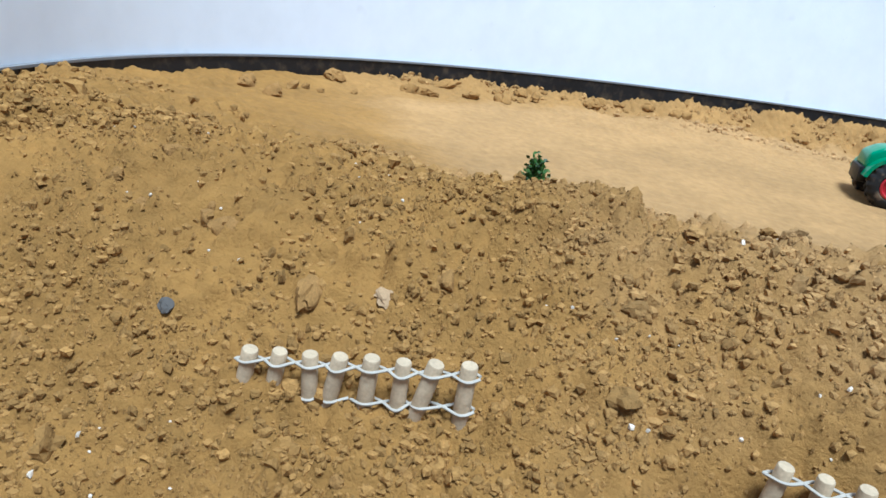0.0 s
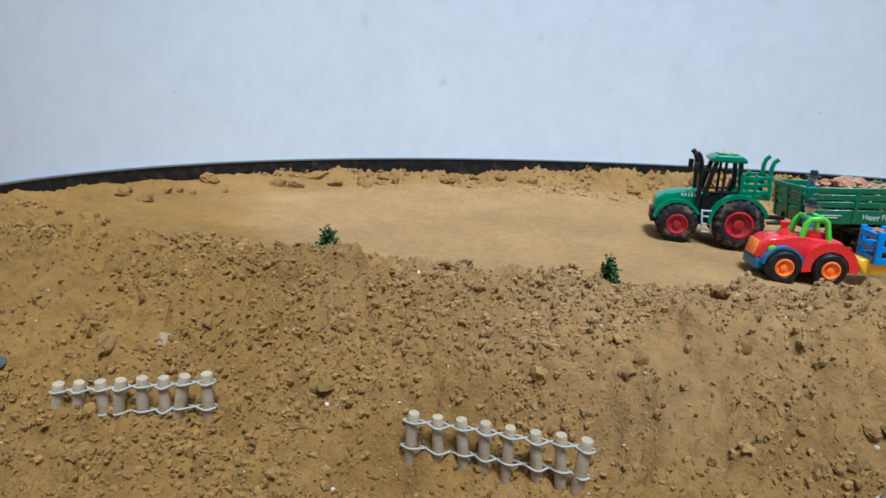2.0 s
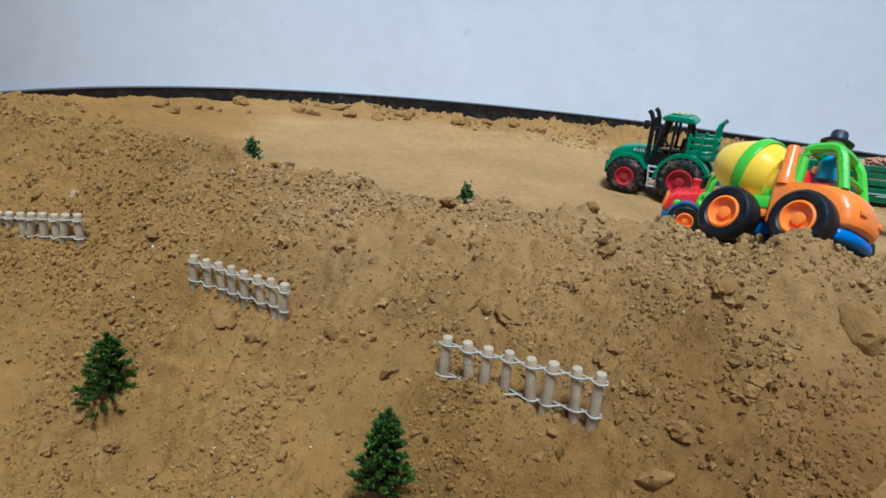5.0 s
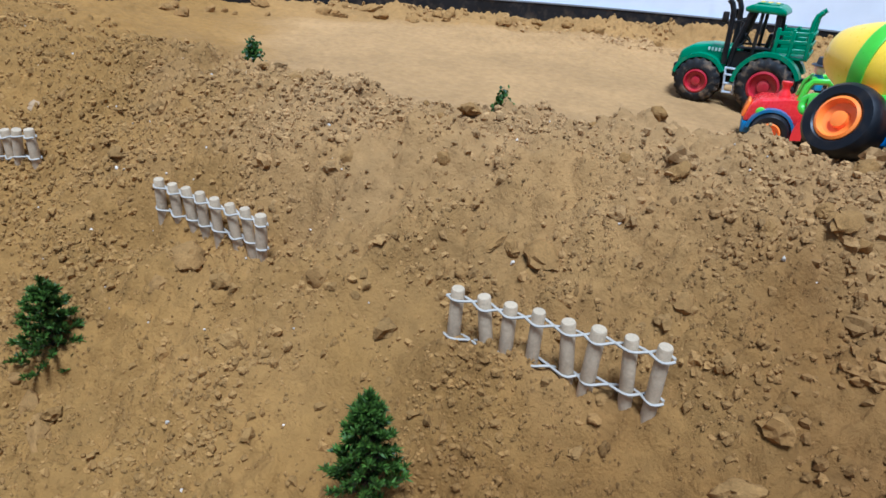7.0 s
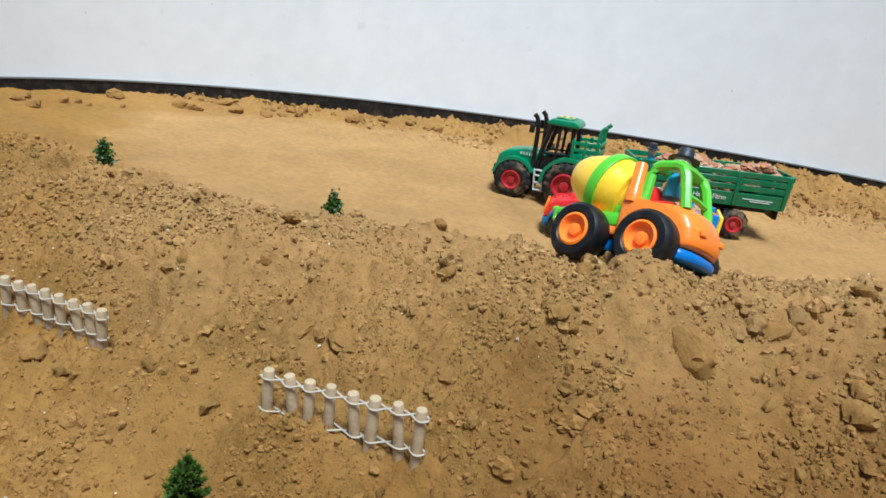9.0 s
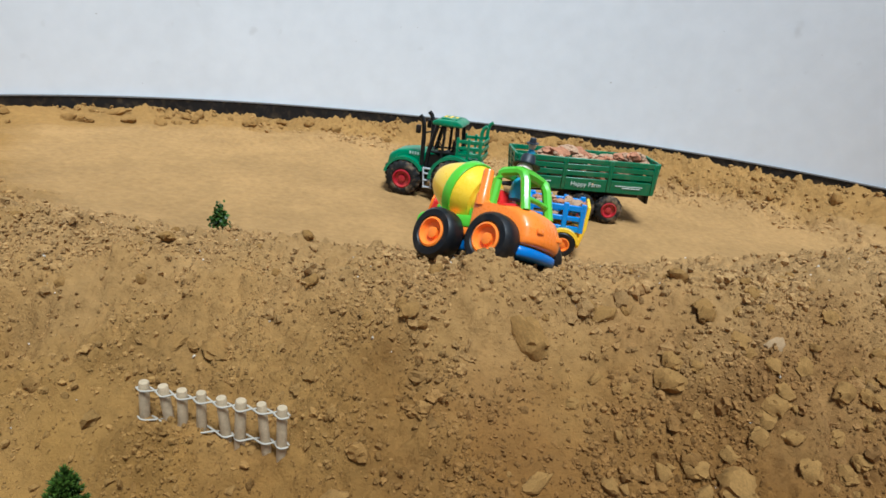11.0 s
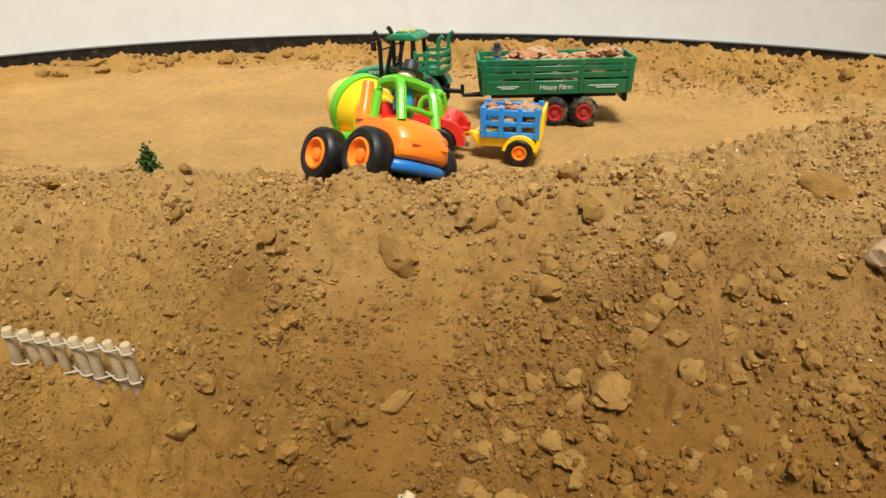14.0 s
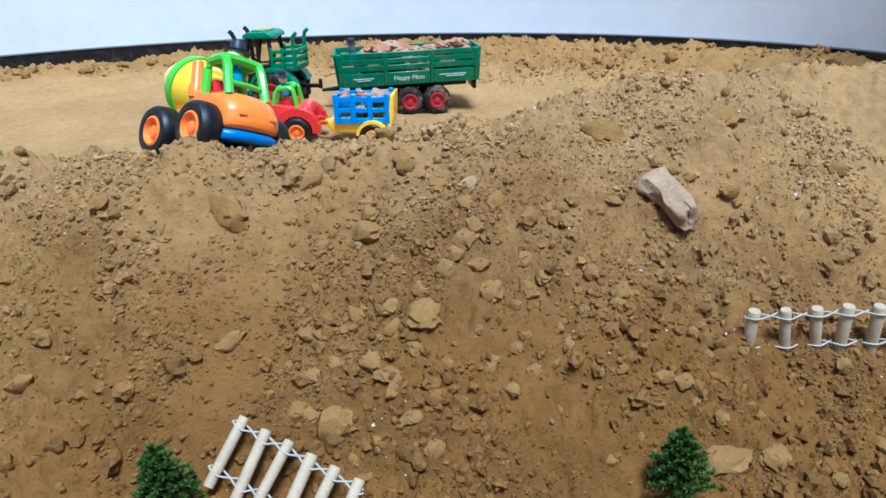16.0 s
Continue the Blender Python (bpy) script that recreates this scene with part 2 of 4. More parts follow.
def box(bm, size, at, rot=(0, 0, 0), bevel=0.0, taper=1.0, segs=2):
    """A bevelled block; taper scales its top."""
    made = bmesh.ops.create_cube(bm, size=1.0)["verts"]
    for v in made:
        k = taper if v.co.z > 0 else 1.0
        v.co = Vector((v.co.x * size[0] * k, v.co.y * size[1] * k, v.co.z * size[2]))
    if bevel:
        edges = list({e for v in made for e in v.link_edges})
        r = bmesh.ops.bevel(bm, geom=edges, offset=bevel, segments=segs, profile=0.5, affect="EDGES")
        made = list({v for f in r["faces"] for v in f.verts} | {v for v in made if v.is_valid})
    bmesh.ops.transform(bm, matrix=pose(*at, *rot), verts=made)
    return bm


def rod(bm, a, b, r1, r2=None, sides=10):
    """A round bar from a to b."""
    a, b = Vector(a), Vector(b)
    made = bmesh.ops.create_cone(bm, cap_ends=True, segments=sides, radius1=r1, radius2=r1 if r2 is None else r2, depth=(b - a).length)["verts"]
    turn = (b - a).to_track_quat("Z", "Y").to_matrix().to_4x4()
    bmesh.ops.transform(bm, matrix=Matrix.Translation((a + b) / 2) @ turn, verts=made)
    return bm


def turned(bm, profile, m=Matrix(), sides=28):
    """A body of revolution about z from (radius, height) pairs."""
    rings = []
    for r, z in profile:
        rings.append([bm.verts.new(m @ Vector((r * math.cos(a), r * math.sin(a), z))) for a in np.linspace(0, 2 * math.pi, sides, endpoint=False)])
    for one, two in zip(rings, rings[1:]):
        for k in range(sides):
            bm.faces.new((one[k], one[(k + 1) % sides], two[(k + 1) % sides], two[k]))
    bm.faces.new(rings[0][::-1])
    bm.faces.new(rings[-1])
    return bm


def swept(bm, path, r, sides=8, square=False):
    """A bar of round or flat section along a path of points."""
    pts = [Vector(p) for p in path]
    rings = []
    for k, p in enumerate(pts):
        way = (pts[min(k + 1, len(pts) - 1)] - pts[max(k - 1, 0)]).normalized()
        side = way.cross(Vector((0.13, 0.21, 0.97))).normalized()
        up = side.cross(way)
        rings.append([bm.verts.new(p + r * (math.cos(a) * side + math.sin(a) * up)) for a in np.linspace(0, 2 * math.pi, sides, endpoint=False)])
    for one, two in zip(rings, rings[1:]):
        for k in range(sides):
            bm.faces.new((one[k], one[(k + 1) % sides], two[(k + 1) % sides], two[k]))
    bm.faces.new(rings[0][::-1])
    bm.faces.new(rings[-1])
    return bm


def prism(bm, outline, y0, y1, bevel=0.0):
    """A side outline of (x, z) pairs drawn out from y0 to y1, with rounded rims."""
    front = [bm.verts.new((x, y0, z)) for x, z in outline]
    back = [bm.verts.new((x, y1, z)) for x, z in outline]
    n = len(outline)
    made = [bm.faces.new(front), bm.faces.new(back[::-1])]
    for k in range(n):
        made.append(bm.faces.new((front[k], back[k], back[(k + 1) % n], front[(k + 1) % n])))
    if bevel:
        edges = list({e for f in made for e in f.edges})
        bmesh.ops.bevel(bm, geom=edges, offset=bevel, segments=3, profile=0.5, affect="EDGES", clamp_overlap=True)
    return bm


def arch(bm, cx, cz, r0, r1, y0, y1, a0=0.0, a1=math.pi, steps=12):
    """A curved mudguard between two radii."""
    rows = []
    for a in np.linspace(a0, a1, steps + 1):
        c, s = math.cos(a), math.sin(a)
        rows.append([bm.verts.new((cx + r * c, y, cz + r * s)) for r, y in ((r0, y0), (r1, y0), (r1, y1), (r0, y1))])
    for one, two in zip(rows, rows[1:]):
        for k in range(4):
            bm.faces.new((one[k], one[(k + 1) % 4], two[(k + 1) % 4], two[k]))
    bm.faces.new(rows[0])
    bm.faces.new(rows[-1][::-1])
    return bm


def wheel(parent, x, y, r, width, tyre_mat, rim_mat, lugs=0, hub=0.55):
    """A toy wheel on its own: tyre with a dished rim; the outer face points away from the middle."""
    out = -1 if y < 0 else 1
    m = pose(x, y, r) @ (pose(0, 0, 0, 90) if out < 0 else pose(0, 0, 0, -90))
    w = width / 2
    bm = bmesh.new()
    rings = [(r * 0.5, -w, 0), (r * 0.86, -w, 0), (r * 0.97, -w * 0.72, 1), (r, -w * 0.35, 1), (r, -0.0003, 1), (r, 0.0003, 2), (r, w * 0.35, 2), (r * 0.97, w * 0.72, 2), (r * 0.86, w, 0), (r * (hub + 0.06), w * 1.02, 0), (r * hub, w * 0.9, 0), (r * hub, w * 0.3, 0), (r * 0.2, w * 0.3, 0)]
    sides = lugs * 4 if lugs else 36
    loops = []
    for rad, z, lug in rings:
        grow = [1.07 if lugs and lug and (k + 2 * lug) % 4 < 2 else 1.0 for k in range(sides)]
        loops.append([bm.verts.new(m @ Vector((rad * g * math.cos(2 * math.pi * k / sides), rad * g * math.sin(2 * math.pi * k / sides), z))) for k, g in enumerate(grow)])
    for one, two in zip(loops, loops[1:]):
        for k in range(sides):
            bm.faces.new((one[k], one[(k + 1) % sides], two[(k + 1) % sides], two[k]))
    bm.faces.new(loops[0][::-1])
    bm.faces.new(loops[-1])
    tyre = part("tyre", bm, tyre_mat, parent)
    bm = bmesh.new()
    turned(bm, [(r * 0.1, w * 0.32), (r * hub * 0.98, w * 0.32), (r * hub * 0.99, w * 0.98), (r * hub * 0.86, w * 1.06), (r * hub * 0.74, w * 0.62), (r * hub * 0.4, w * 0.5), (r * hub * 0.36, w * 0.8), (r * hub * 0.2, w * 0.86), (0.0004, w * 0.86)], m, 30)
    part("rim", bm, rim_mat, tyre)
    return tyre


# ---- the lie of the land ----
def lattice(ix, iy, seed):
    """Chance numbers 0 to 1 on whole places."""
    h = (ix.astype(np.int64) * 374761393 + iy.astype(np.int64) * 668265263 + seed * 1442695041) & 0xFFFFFFFF
    h = ((h ^ (h >> 13)) * 1274126177) & 0xFFFFFFFF
    return ((h ^ (h >> 16)) & 0xFFFF) / 65535.0


def rolling(x, y, size, seed):
    """Smooth noise, -1 to 1, with waves of about that size."""
    c, s = math.cos(0.5 + 0.37 * seed), math.sin(0.5 + 0.37 * seed)
    u, v = (c * x + s * y) / size, (c * y - s * x) / size
    i, j = np.floor(u), np.floor(v)
    fu, fv = u - i, v - j
    fu, fv = fu * fu * (3 - 2 * fu), fv * fv * (3 - 2 * fv)
    a, b = lattice(i, j, seed), lattice(i + 1, j, seed)
    c, d = lattice(i, j + 1, seed), lattice(i + 1, j + 1, seed)
    return 2 * ((a * (1 - fu) + b * fu) * (1 - fv) + (c * (1 - fu) + d * fu) * fv) - 1


def lumps(x, y, size, seed, fill=0.6):
    """Rounded lumps, 0 to 1 high, one in most cells of that size."""
    c, s = math.cos(0.5 + 0.37 * seed), math.sin(0.5 + 0.37 * seed)
    u, v = (c * x + s * y) / size, (c * y - s * x) / size
    i, j = np.floor(u), np.floor(v)
    best = np.zeros_like(u)
    for di in (-1, 0, 1):
        for dj in (-1, 0, 1):
            ci, cj = i + di, j + dj
            px, py = ci + lattice(ci, cj, seed), cj + lattice(ci, cj, seed + 1)
            rad = 0.22 + 0.4 * lattice(ci, cj, seed + 2)
            on = lattice(ci, cj, seed + 3) < fill
            d2 = ((u - px) ** 2 + (v - py) ** 2) / rad**2
            best = np.maximum(best, np.where(on, np.maximum(0, 1 - d2) ** 0.7 * rad * 1.6, 0))
    return best


def low(a, b, k):
    h = np.clip(0.5 + 0.5 * (b - a) / k, 0, 1)
    return b * (1 - h) + a * h - k * h * (1 - h)


def high(a, b, k):
    return -low(-a, -b, k)


WALL_X, WALL_Y, WALL_A, WALL_B = 0.90, 0.90, 1.28, 0.95


def eased(x, xs, ys):
    """A table read with its corners rounded off."""
    return sum(np.interp(x + d, xs, ys) for d in (-0.036, -0.018, 0, 0.018, 0.036)) / 5


def base_height(x, y):
    """Ridge with a steep near slope, the levelled yard behind it, and the bank at the wall."""
    x, y = np.clip(np.asarray(x, float), -0.55, 2.35), np.clip(np.asarray(y, float), -1.0, 2.0)
    shift = eased(x, [-0.3, 0.1, 0.25, 0.35, 0.5, 0.65, 0.78, 0.88, 0.95, 1.05, 1.2, 1.3, 1.42, 1.7], [0.10, 0.08, 0.06, 0.03, 0.0, -0.01, -0.045, -0.045, 0.0, 0.02, 0.0, 0.01, 0.05, 0.07])
    crest = eased(x, [-0.3, 0.0, 0.2, 0.38, 0.5, 0.7, 0.80, 0.88, 0.96, 1.05, 1.16, 1.33, 1.7], [0.095, 0.098, 0.112, 0.118, 0.122, 0.124, 0.130, 0.143, 0.136, 0.130, 0.146, 0.170, 0.178])
    front = 0.125 + 0.8 * (y - 0.54 - shift)
    front = high(front, np.full_like(front, -0.115), 0.06)
    top = 0.54 + shift + (crest - 0.125) / 0.8
    fall = np.interp(x, [-0.3, 0.0, 0.2, 1.15, 1.35, 1.6], [0.05, 0.16, 0.29, 0.36, 0.36, 0.33])
    back = crest + 0.012 - fall * (y - top)
    ridge = low(front, back, 0.05)
    for x0, x1, yc, deep in ((0.0, 0.17, 0.482, 0.003), (0.27, 0.45, 0.455, 0.036), (0.60, 0.655, 0.366, -0.026), (0.70, 0.76, 0.345, -0.008), (0.90, 1.06, 0.30, 0.012)):
        ridge = ridge - deep * np.exp(-(((y - yc) / 0.026) ** 2)) * np.clip((x - x0) / 0.03 + 1, 0, 1) * np.clip((x1 - x) / 0.03 + 1, 0, 1)
    # a hollow scooped out behind the ridge
    ridge = ridge - 0.022 * np.exp(-(((x - 0.915) / 0.06) ** 2) - ((y - 0.655) / 0.042) ** 2)
    yard = 0.006 - 0.05 * (np.minimum(x, 1.28) - 0.85) + 0.045 * (y - 1.1) - 1.2 * np.maximum(top + 0.12 - y, 0)
    r = np.sqrt(((x - WALL_X) / WALL_A) ** 2 + (np.maximum(y - WALL_Y, 0) / WALL_B) ** 2)
    bank = 0.070 + 0.014 * np.clip(x - 0.3, 0, 1) - (0.62 - 0.16 * np.clip((x - 1.0) / 0.3, 0, 1)) * np.maximum(0.98 - r, 0)
    return high(ridge, high(yard, bank, 0.03), 0.03)


def roughness_at(x, y):
    """How broken the soil is: smooth in the yard, lumpy on the slopes and the bank."""
    z = base_height(x, y)
    yard = np.clip((z + 0.05 * (np.minimum(x, 1.28) - 0.85) - 0.014) / 0.03, 0, 1)
    near = np.clip((0.71 - y) / 0.10, 0, 1)
    end = np.clip((0.30 + 0.20 * rolling(x, y, 0.25, 31) - x) / 0.18, 0, 0.75) * np.clip((1.02 - y) / 0.14, 0.15, 1)
    return np.clip(np.maximum(np.maximum(yard, near), end), 0.06, 1)


def slid(x, y):
    """Where loose sand has run down the slope and lies smooth, 0 to 1."""
    wander = 0.025 * rolling(x, y, 0.10, 51) + 0.012 * rolling(x, y, 0.03, 52)
    out = np.zeros_like(x)
    for xc, wide, top in ((0.945, 0.045, 0.55), (0.545, 0.060, 0.45), (0.140, 0.060, 0.46)):
        out = np.maximum(out, np.exp(-(((x + wander - xc) / wide) ** 4)) * np.clip((top - y + wander) / 0.05, 0, 1) * np.clip((y - 0.27) / 0.06, 0, 1))
    return out


def height(x, y):
    x, y = np.asarray(x, float), np.asarray(y, float)
    k = roughness_at(x, y)
    z = base_height(x, y)
    z = z + 0.008 * rolling(x, y, 0.16, 1) * k + 0.0055 * rolling(x, y, 0.06, 2) * (0.25 + 0.75 * k)
    heap = np.clip(rolling(x, y, 0.13, 15) * 1.6 + 0.3, 0, 1)
    z = z + k * heap * (0.0075 * lumps(x, y, 0.055, 100, 0.6) + 0.004 * rolling(x, y, 0.035, 16))
    patch = np.clip(rolling(x, y, 0.11, 8) + 0.45, 0, 1)
    k = k * (1 - 0.75 * slid(x, y))
    z = z + k * (0.0040 * rolling(x, y, 0.024, 3) + 0.0026 * rolling(x, y, 0.011, 4))
    coarse = 0.58 + 0.08 * np.clip((x - 0.75) / 0.45, 0, 1) + 0.10 * rolling(x, y, 0.2, 12)
    z = z + k * coarse * (0.25 + 0.85 * patch) * (0.013 * lumps(x, y, 0.026, 20, 0.45) + 0.009 * lumps(x, y, 0.0125, 40, 0.6)) + k * 0.0075 * lumps(x, y, 0.0085, 60, 0.7)
    z = z + np.clip((y - 1.25) / 0.1, 0, 1) * k * (0.008 * rolling(x, y, 0.07, 9) + 0.006 * lumps(x, y, 0.04, 80, 0.5))
    # small slumped ledges, and a hollow below a fence
    ledge = np.clip(rolling(x, y, 0.05, 33) * 9 + 2 * rolling(x, y, 0.014, 34), -1, 1) * np.clip(rolling(x, y, 0.12, 35) * 2 + 0.3, 0, 1)
    z = z + 0.0050 * k * ledge
    z = z - 0.014 * np.exp(-(((x - 0.719) / 0.030) ** 2) - ((y - 0.326) / 0.013) ** 2)
    z = z + 0.0010 * rolling(x, y, 0.008, 5)
    return z


def at(x, y):
    return float(height(np.array([x]), np.array([y]))[0])


def plain_at(x, y):
    return float(base_height(np.array([x]), np.array([y]))[0])


def sheet(name, xs, ys, f, mat):
    gx, gy = np.meshgrid(xs, ys)
    gz = f(gx, gy)
    nx, ny = len(xs), len(ys)
    me = bpy.data.meshes.new(name)
    idx = np.arange(nx * ny).reshape(ny, nx)
    quads = np.stack([idx[:-1, :-1], idx[:-1, 1:], idx[1:, 1:], idx[1:, :-1]], -1).reshape(-1, 4)
    me.vertices.add(nx * ny)
    me.vertices.foreach_set("co", np.stack([gx, gy, gz], -1).ravel())
    me.loops.add(quads.size)
    me.loops.foreach_set("vertex_index", quads.ravel().astype(np.int32))
    me.polygons.add(len(quads))
    me.polygons.foreach_set("loop_start", np.arange(0, quads.size, 4, dtype=np.int32))
    me.polygons.foreach_set("use_smooth", np.ones(len(quads), bool))
    me.update(calc_edges=True)
    me.materials.append(mat)
    return new(name, me)


def steps(*stretches):
    out = [np.arange(a, b, d) for a, b, d in stretches]
    return np.concatenate(out + [[stretches[-1][1]]])


ground = sheet("ground", steps((-6, -1, 0.25), (-1, -0.4, 0.012), (-0.4, 1.75, 0.0032), (1.75, 2.4, 0.012), (2.4, 8, 0.25)),
               steps((-6, -0.4, 0.2), (-0.4, 0.2, 0.012), (0.2, 0.72, 0.0026), (0.72, 1.3, 0.005), (1.3, 1.95, 0.006), (1.95, 6, 0.25)), height, SOIL)
tagged(ground, "dry sandy brown soil raked level behind a lumpy ridge", "ground", kind="structure")


# ---- the wall ----
def ellipse_wall(name, inner, outer, z0, z1, mat, label, category):
    """A wall bent along the back of the yard, with straight wings coming forward."""
    line = [(WALL_X - WALL_A, 0.45)] + [(WALL_X - WALL_A * math.cos(a), WALL_Y + WALL_B * math.sin(a)) for a in np.linspace(0, math.pi, 97)] + [(WALL_X + WALL_A, 0.45)]
    bm = bmesh.new()
    rows = []
    for k, (x, y) in enumerate(line):
        a, b = Vector(line[max(k - 1, 0)]), Vector(line[min(k + 1, len(line) - 1)])
        t = (b - a).normalized()
        n = Vector((-t.y, t.x))
        rows.append([bm.verts.new((x + n.x * d, y + n.y * d, z)) for d, z in ((inner, z0), (outer, z0), (outer, z1), (inner, z1))])
    for one, two in zip(rows, rows[1:]):
        for k in range(4):
            bm.faces.new((one[k], one[(k + 1) % 4], two[(k + 1) % 4], two[k]))
    bm.faces.new(rows[0])
    bm.faces.new(rows[-1][::-1])
    return tagged(part(name, bm, mat), label, category, kind="structure")


ellipse_wall("wall_back", 0.0, 0.06, -0.3, 1.25, WALL, "plain white painted wall curving round the yard", "wall")
ellipse_wall("baseboard", -0.006, -0.0005, -0.3, 0.1045, SKIRT, "black skirting strip along the foot of the white wall", "skirting")
ellipse_wall("trim", -0.008, -0.0005, 0.105, 0.108, LIP, "thin grey lip above the black skirting", "trim")


# ---- the concrete mixer toy ----
def doll(name, m, label, group=""):
    """A plain seated peg figure with a brimmed hat."""
    bm = bmesh.new()
    marks = []

    def add(mat, profile, at=(0, 0, 0), tilt=0):
        n = len(bm.faces)
        turned(bm, profile, pose(*at, tilt), 18)
        marks.append((n, len(bm.faces), mat))

    add(2, [(0.003, 0.0), (0.009, 0.001), (0.010, 0.008), (0.0085, 0.018), (0.005, 0.023), (0.003, 0.024)])
    add(1, [(0.002, 0.022), (0.006, 0.024), (0.0085, 0.029), (0.0085, 0.034), (0.006, 0.039), (0.002, 0.0405)])
    add(0, [(0.004, 0.0375), (0.0135, 0.0365), (0.014, 0.0375), (0.0078, 0.039), (0.0070, 0.047), (0.0062, 0.0485), (0.0012, 0.0488)], tilt=-4)
    bm.faces.ensure_lookup_table()
    for a, b, mat in marks:
        for f in bm.faces[a:b]:
            f.material_index = mat
    ob = part(name, bm, [HAT, SKIN, CLOTH])
    ob.matrix_basis = m
    return tagged(ob, label, "doll", group)


def rounded_nose(bm):
    """Draws the front in towards the middle, so that the bonnet is round in plan and domed."""
    long_edges = [e for e in bm.edges if abs(e.verts[0].co.y - e.verts[1].co.y) > 0.05]
    bmesh.ops.subdivide_edges(bm, edges=long_edges, cuts=5, use_grid_fill=True)
    for v in bm.verts:
        w = abs(v.co.y) / 0.04
        if v.co.x > 0.03:
            v.co.x -= 0.012 * w**3 * min((v.co.x - 0.03) / 0.05, 1)
        if v.co.z > 0.060:
            v.co.z -= 0.006 * w**4


def mixer_truck(m):
    t = thing("toy_mixer_truck", m, "orange toy concrete mixer truck with yellow drum climbing soil ridge", "toy truck")
    R, W = 0.030, 0.030
    bm = bmesh.new()
    box(bm, (0.150, 0.056, 0.016), (0, 0, 0.030), bevel=0.004)
    part("chassis", bm, BLUE, t)
    bm = bmesh.new()
    prism(bm, [(0.070, 0.020), (0.092, 0.022), (0.094, 0.030), (0.090, 0.035), (0.070, 0.035)], -0.042, 0.042, 0.003)
    rounded_nose(bm)
    part("front_bumper", bm, BLUE, t, "blue bumper")
    # rear deck with mudguards
    bm = bmesh.new()
    box(bm, (0.082, 0.070, 0.012), (-0.045, 0, 0.046), bevel=0.004)
    for s in (-1, 1):
        arch(bm, -0.040, R, R + 0.003, R + 0.008, s * 0.026, s * 0.034, 0.35, math.pi - 0.35)
    box(bm, (0.014, 0.062, 0.022), (-0.086, 0, 0.042), bevel=0.004)
    part("rear_deck", bm, ORANGE, t)
    for s in (-1, 1):
        bm = bmesh.new()
        turned(bm, [(0.0005, -0.006), (0.0085, -0.004), (0.0095, 0.0), (0.0085, 0.004), (0.004, 0.0065), (0.0005, 0.007)], pose(-0.091, s * 0.018, 0.055, 0, -70, 0), 18)
        part("tail_lamp", bm, ORANGE, t, "round orange tail knob")
    # cradle under the drum
    bm = bmesh.new()
    box(bm, (0.088, 0.072, 0.016), (-0.046, 0, 0.0585), bevel=0.003)
    box(bm, (0.030, 0.044, 0.020), (-0.044, 0, 0.070), bevel=0.004, taper=0.8)
    box(bm, (0.016, 0.050, 0.022), (-0.012, 0, 0.068), bevel=0.003)
    cradle = part("drum_cradle", bm, LIME, t)
    for s in (-1, 1):
        bm = bmesh.new()
        ring = [(0.0075 * math.cos(a), 0, 0.0075 * math.sin(a)) for a in np.linspace(0, 2 * math.pi, 21)]
        swept(bm, [(x - 0.090, s * 0.029, z + 0.056) for x, _, z in ring], 0.0038, 8)
        part("lug_ring", bm, LIME, cradle)
    # drum on a slanted axis, mouth to the rear
    axis = pose(-0.004, 0, 0.089) @ pose(0, 0, 0, 0, -71, 0)
    bm = bmesh.new()
    turned(bm, [(0.010, -0.006), (0.021, -0.004), (0.0265, 0.002), (0.0285, 0.010), (0.0335, 0.012), (0.0355, 0.022), (0.0395, 0.030), (0.0415, 0.038), (0.0415, 0.048), (0.0385, 0.060), (0.0335, 0.074), (0.0275, 0.088), (0.0225, 0.096), (0.0205, 0.0975), (0.0178, 0.096), (0.0160, 0.088), (0.012, 0.070), (0.0006, 0.069)], axis, 40)
    drum = part("drum", bm, YELLOW, t)
    bm = bmesh.new()
    turned(bm, [(0.0405, 0.0375), (0.0437, 0.0368), (0.0445, 0.0385), (0.0445, 0.0495), (0.0437, 0.0510), (0.0400, 0.0505)], axis, 40)
    part("drum_band", bm, LIME, drum, "lime green band")
    bm = bmesh.new()
    turned(bm, [(0.0178, 0.0940), (0.0190, 0.0985), (0.0172, 0.0990), (0.0150, 0.094)], axis, 30)
    part("drum_mouth", bm, ORANGE, drum, "orange rim of the mouth")
    # bonnet
    bm = bmesh.new()
    prism(bm, [(-0.004, 0.032), (-0.004, 0.086), (0.004, 0.093), (0.014, 0.093), (0.020, 0.085), (0.052, 0.086), (0.070, 0.084), (0.084, 0.077), (0.093, 0.063), (0.096, 0.045), (0.092, 0.037)], -0.040, 0.040, 0.007)
    rounded_nose(bm)
    bonnet = part("bonnet", bm, ORANGE, t)
    for s in (-1, 1):
        bm = bmesh.new()
        arch(bm, 0.046, R, R + 0.003, R + 0.011, s * 0.028, s * 0.0375, 0.75, math.pi - 0.1, 16)
        part("mudguard", bm, ORANGE, t)
        bm = bmesh.new()
        turned(bm, [(0.0095, 0.0), (0.0090, 0.014), (0.0075, 0.017), (0.0072, 0.044), (0.0060, 0.047), (0.0040, 0.047), (0.0038, 0.043), (0.0005, 0.043)], pose(0.006, s * 0.034, 0.080), 20)
        part("exhaust_pipe", bm, ORANGE, t)
        bm = bmesh.new()
        box(bm, (0.004, 0.012, 0.007), (0.0925, s * 0.022, 0.056), (0, -14, 0), bevel=0.0015)
        part("headlight", bm, ORANGE, bonnet)
    bm = bmesh.new()
    box(bm, (0.030, 0.040, 0.006), (0.033, 0, 0.0865), bevel=0.002)
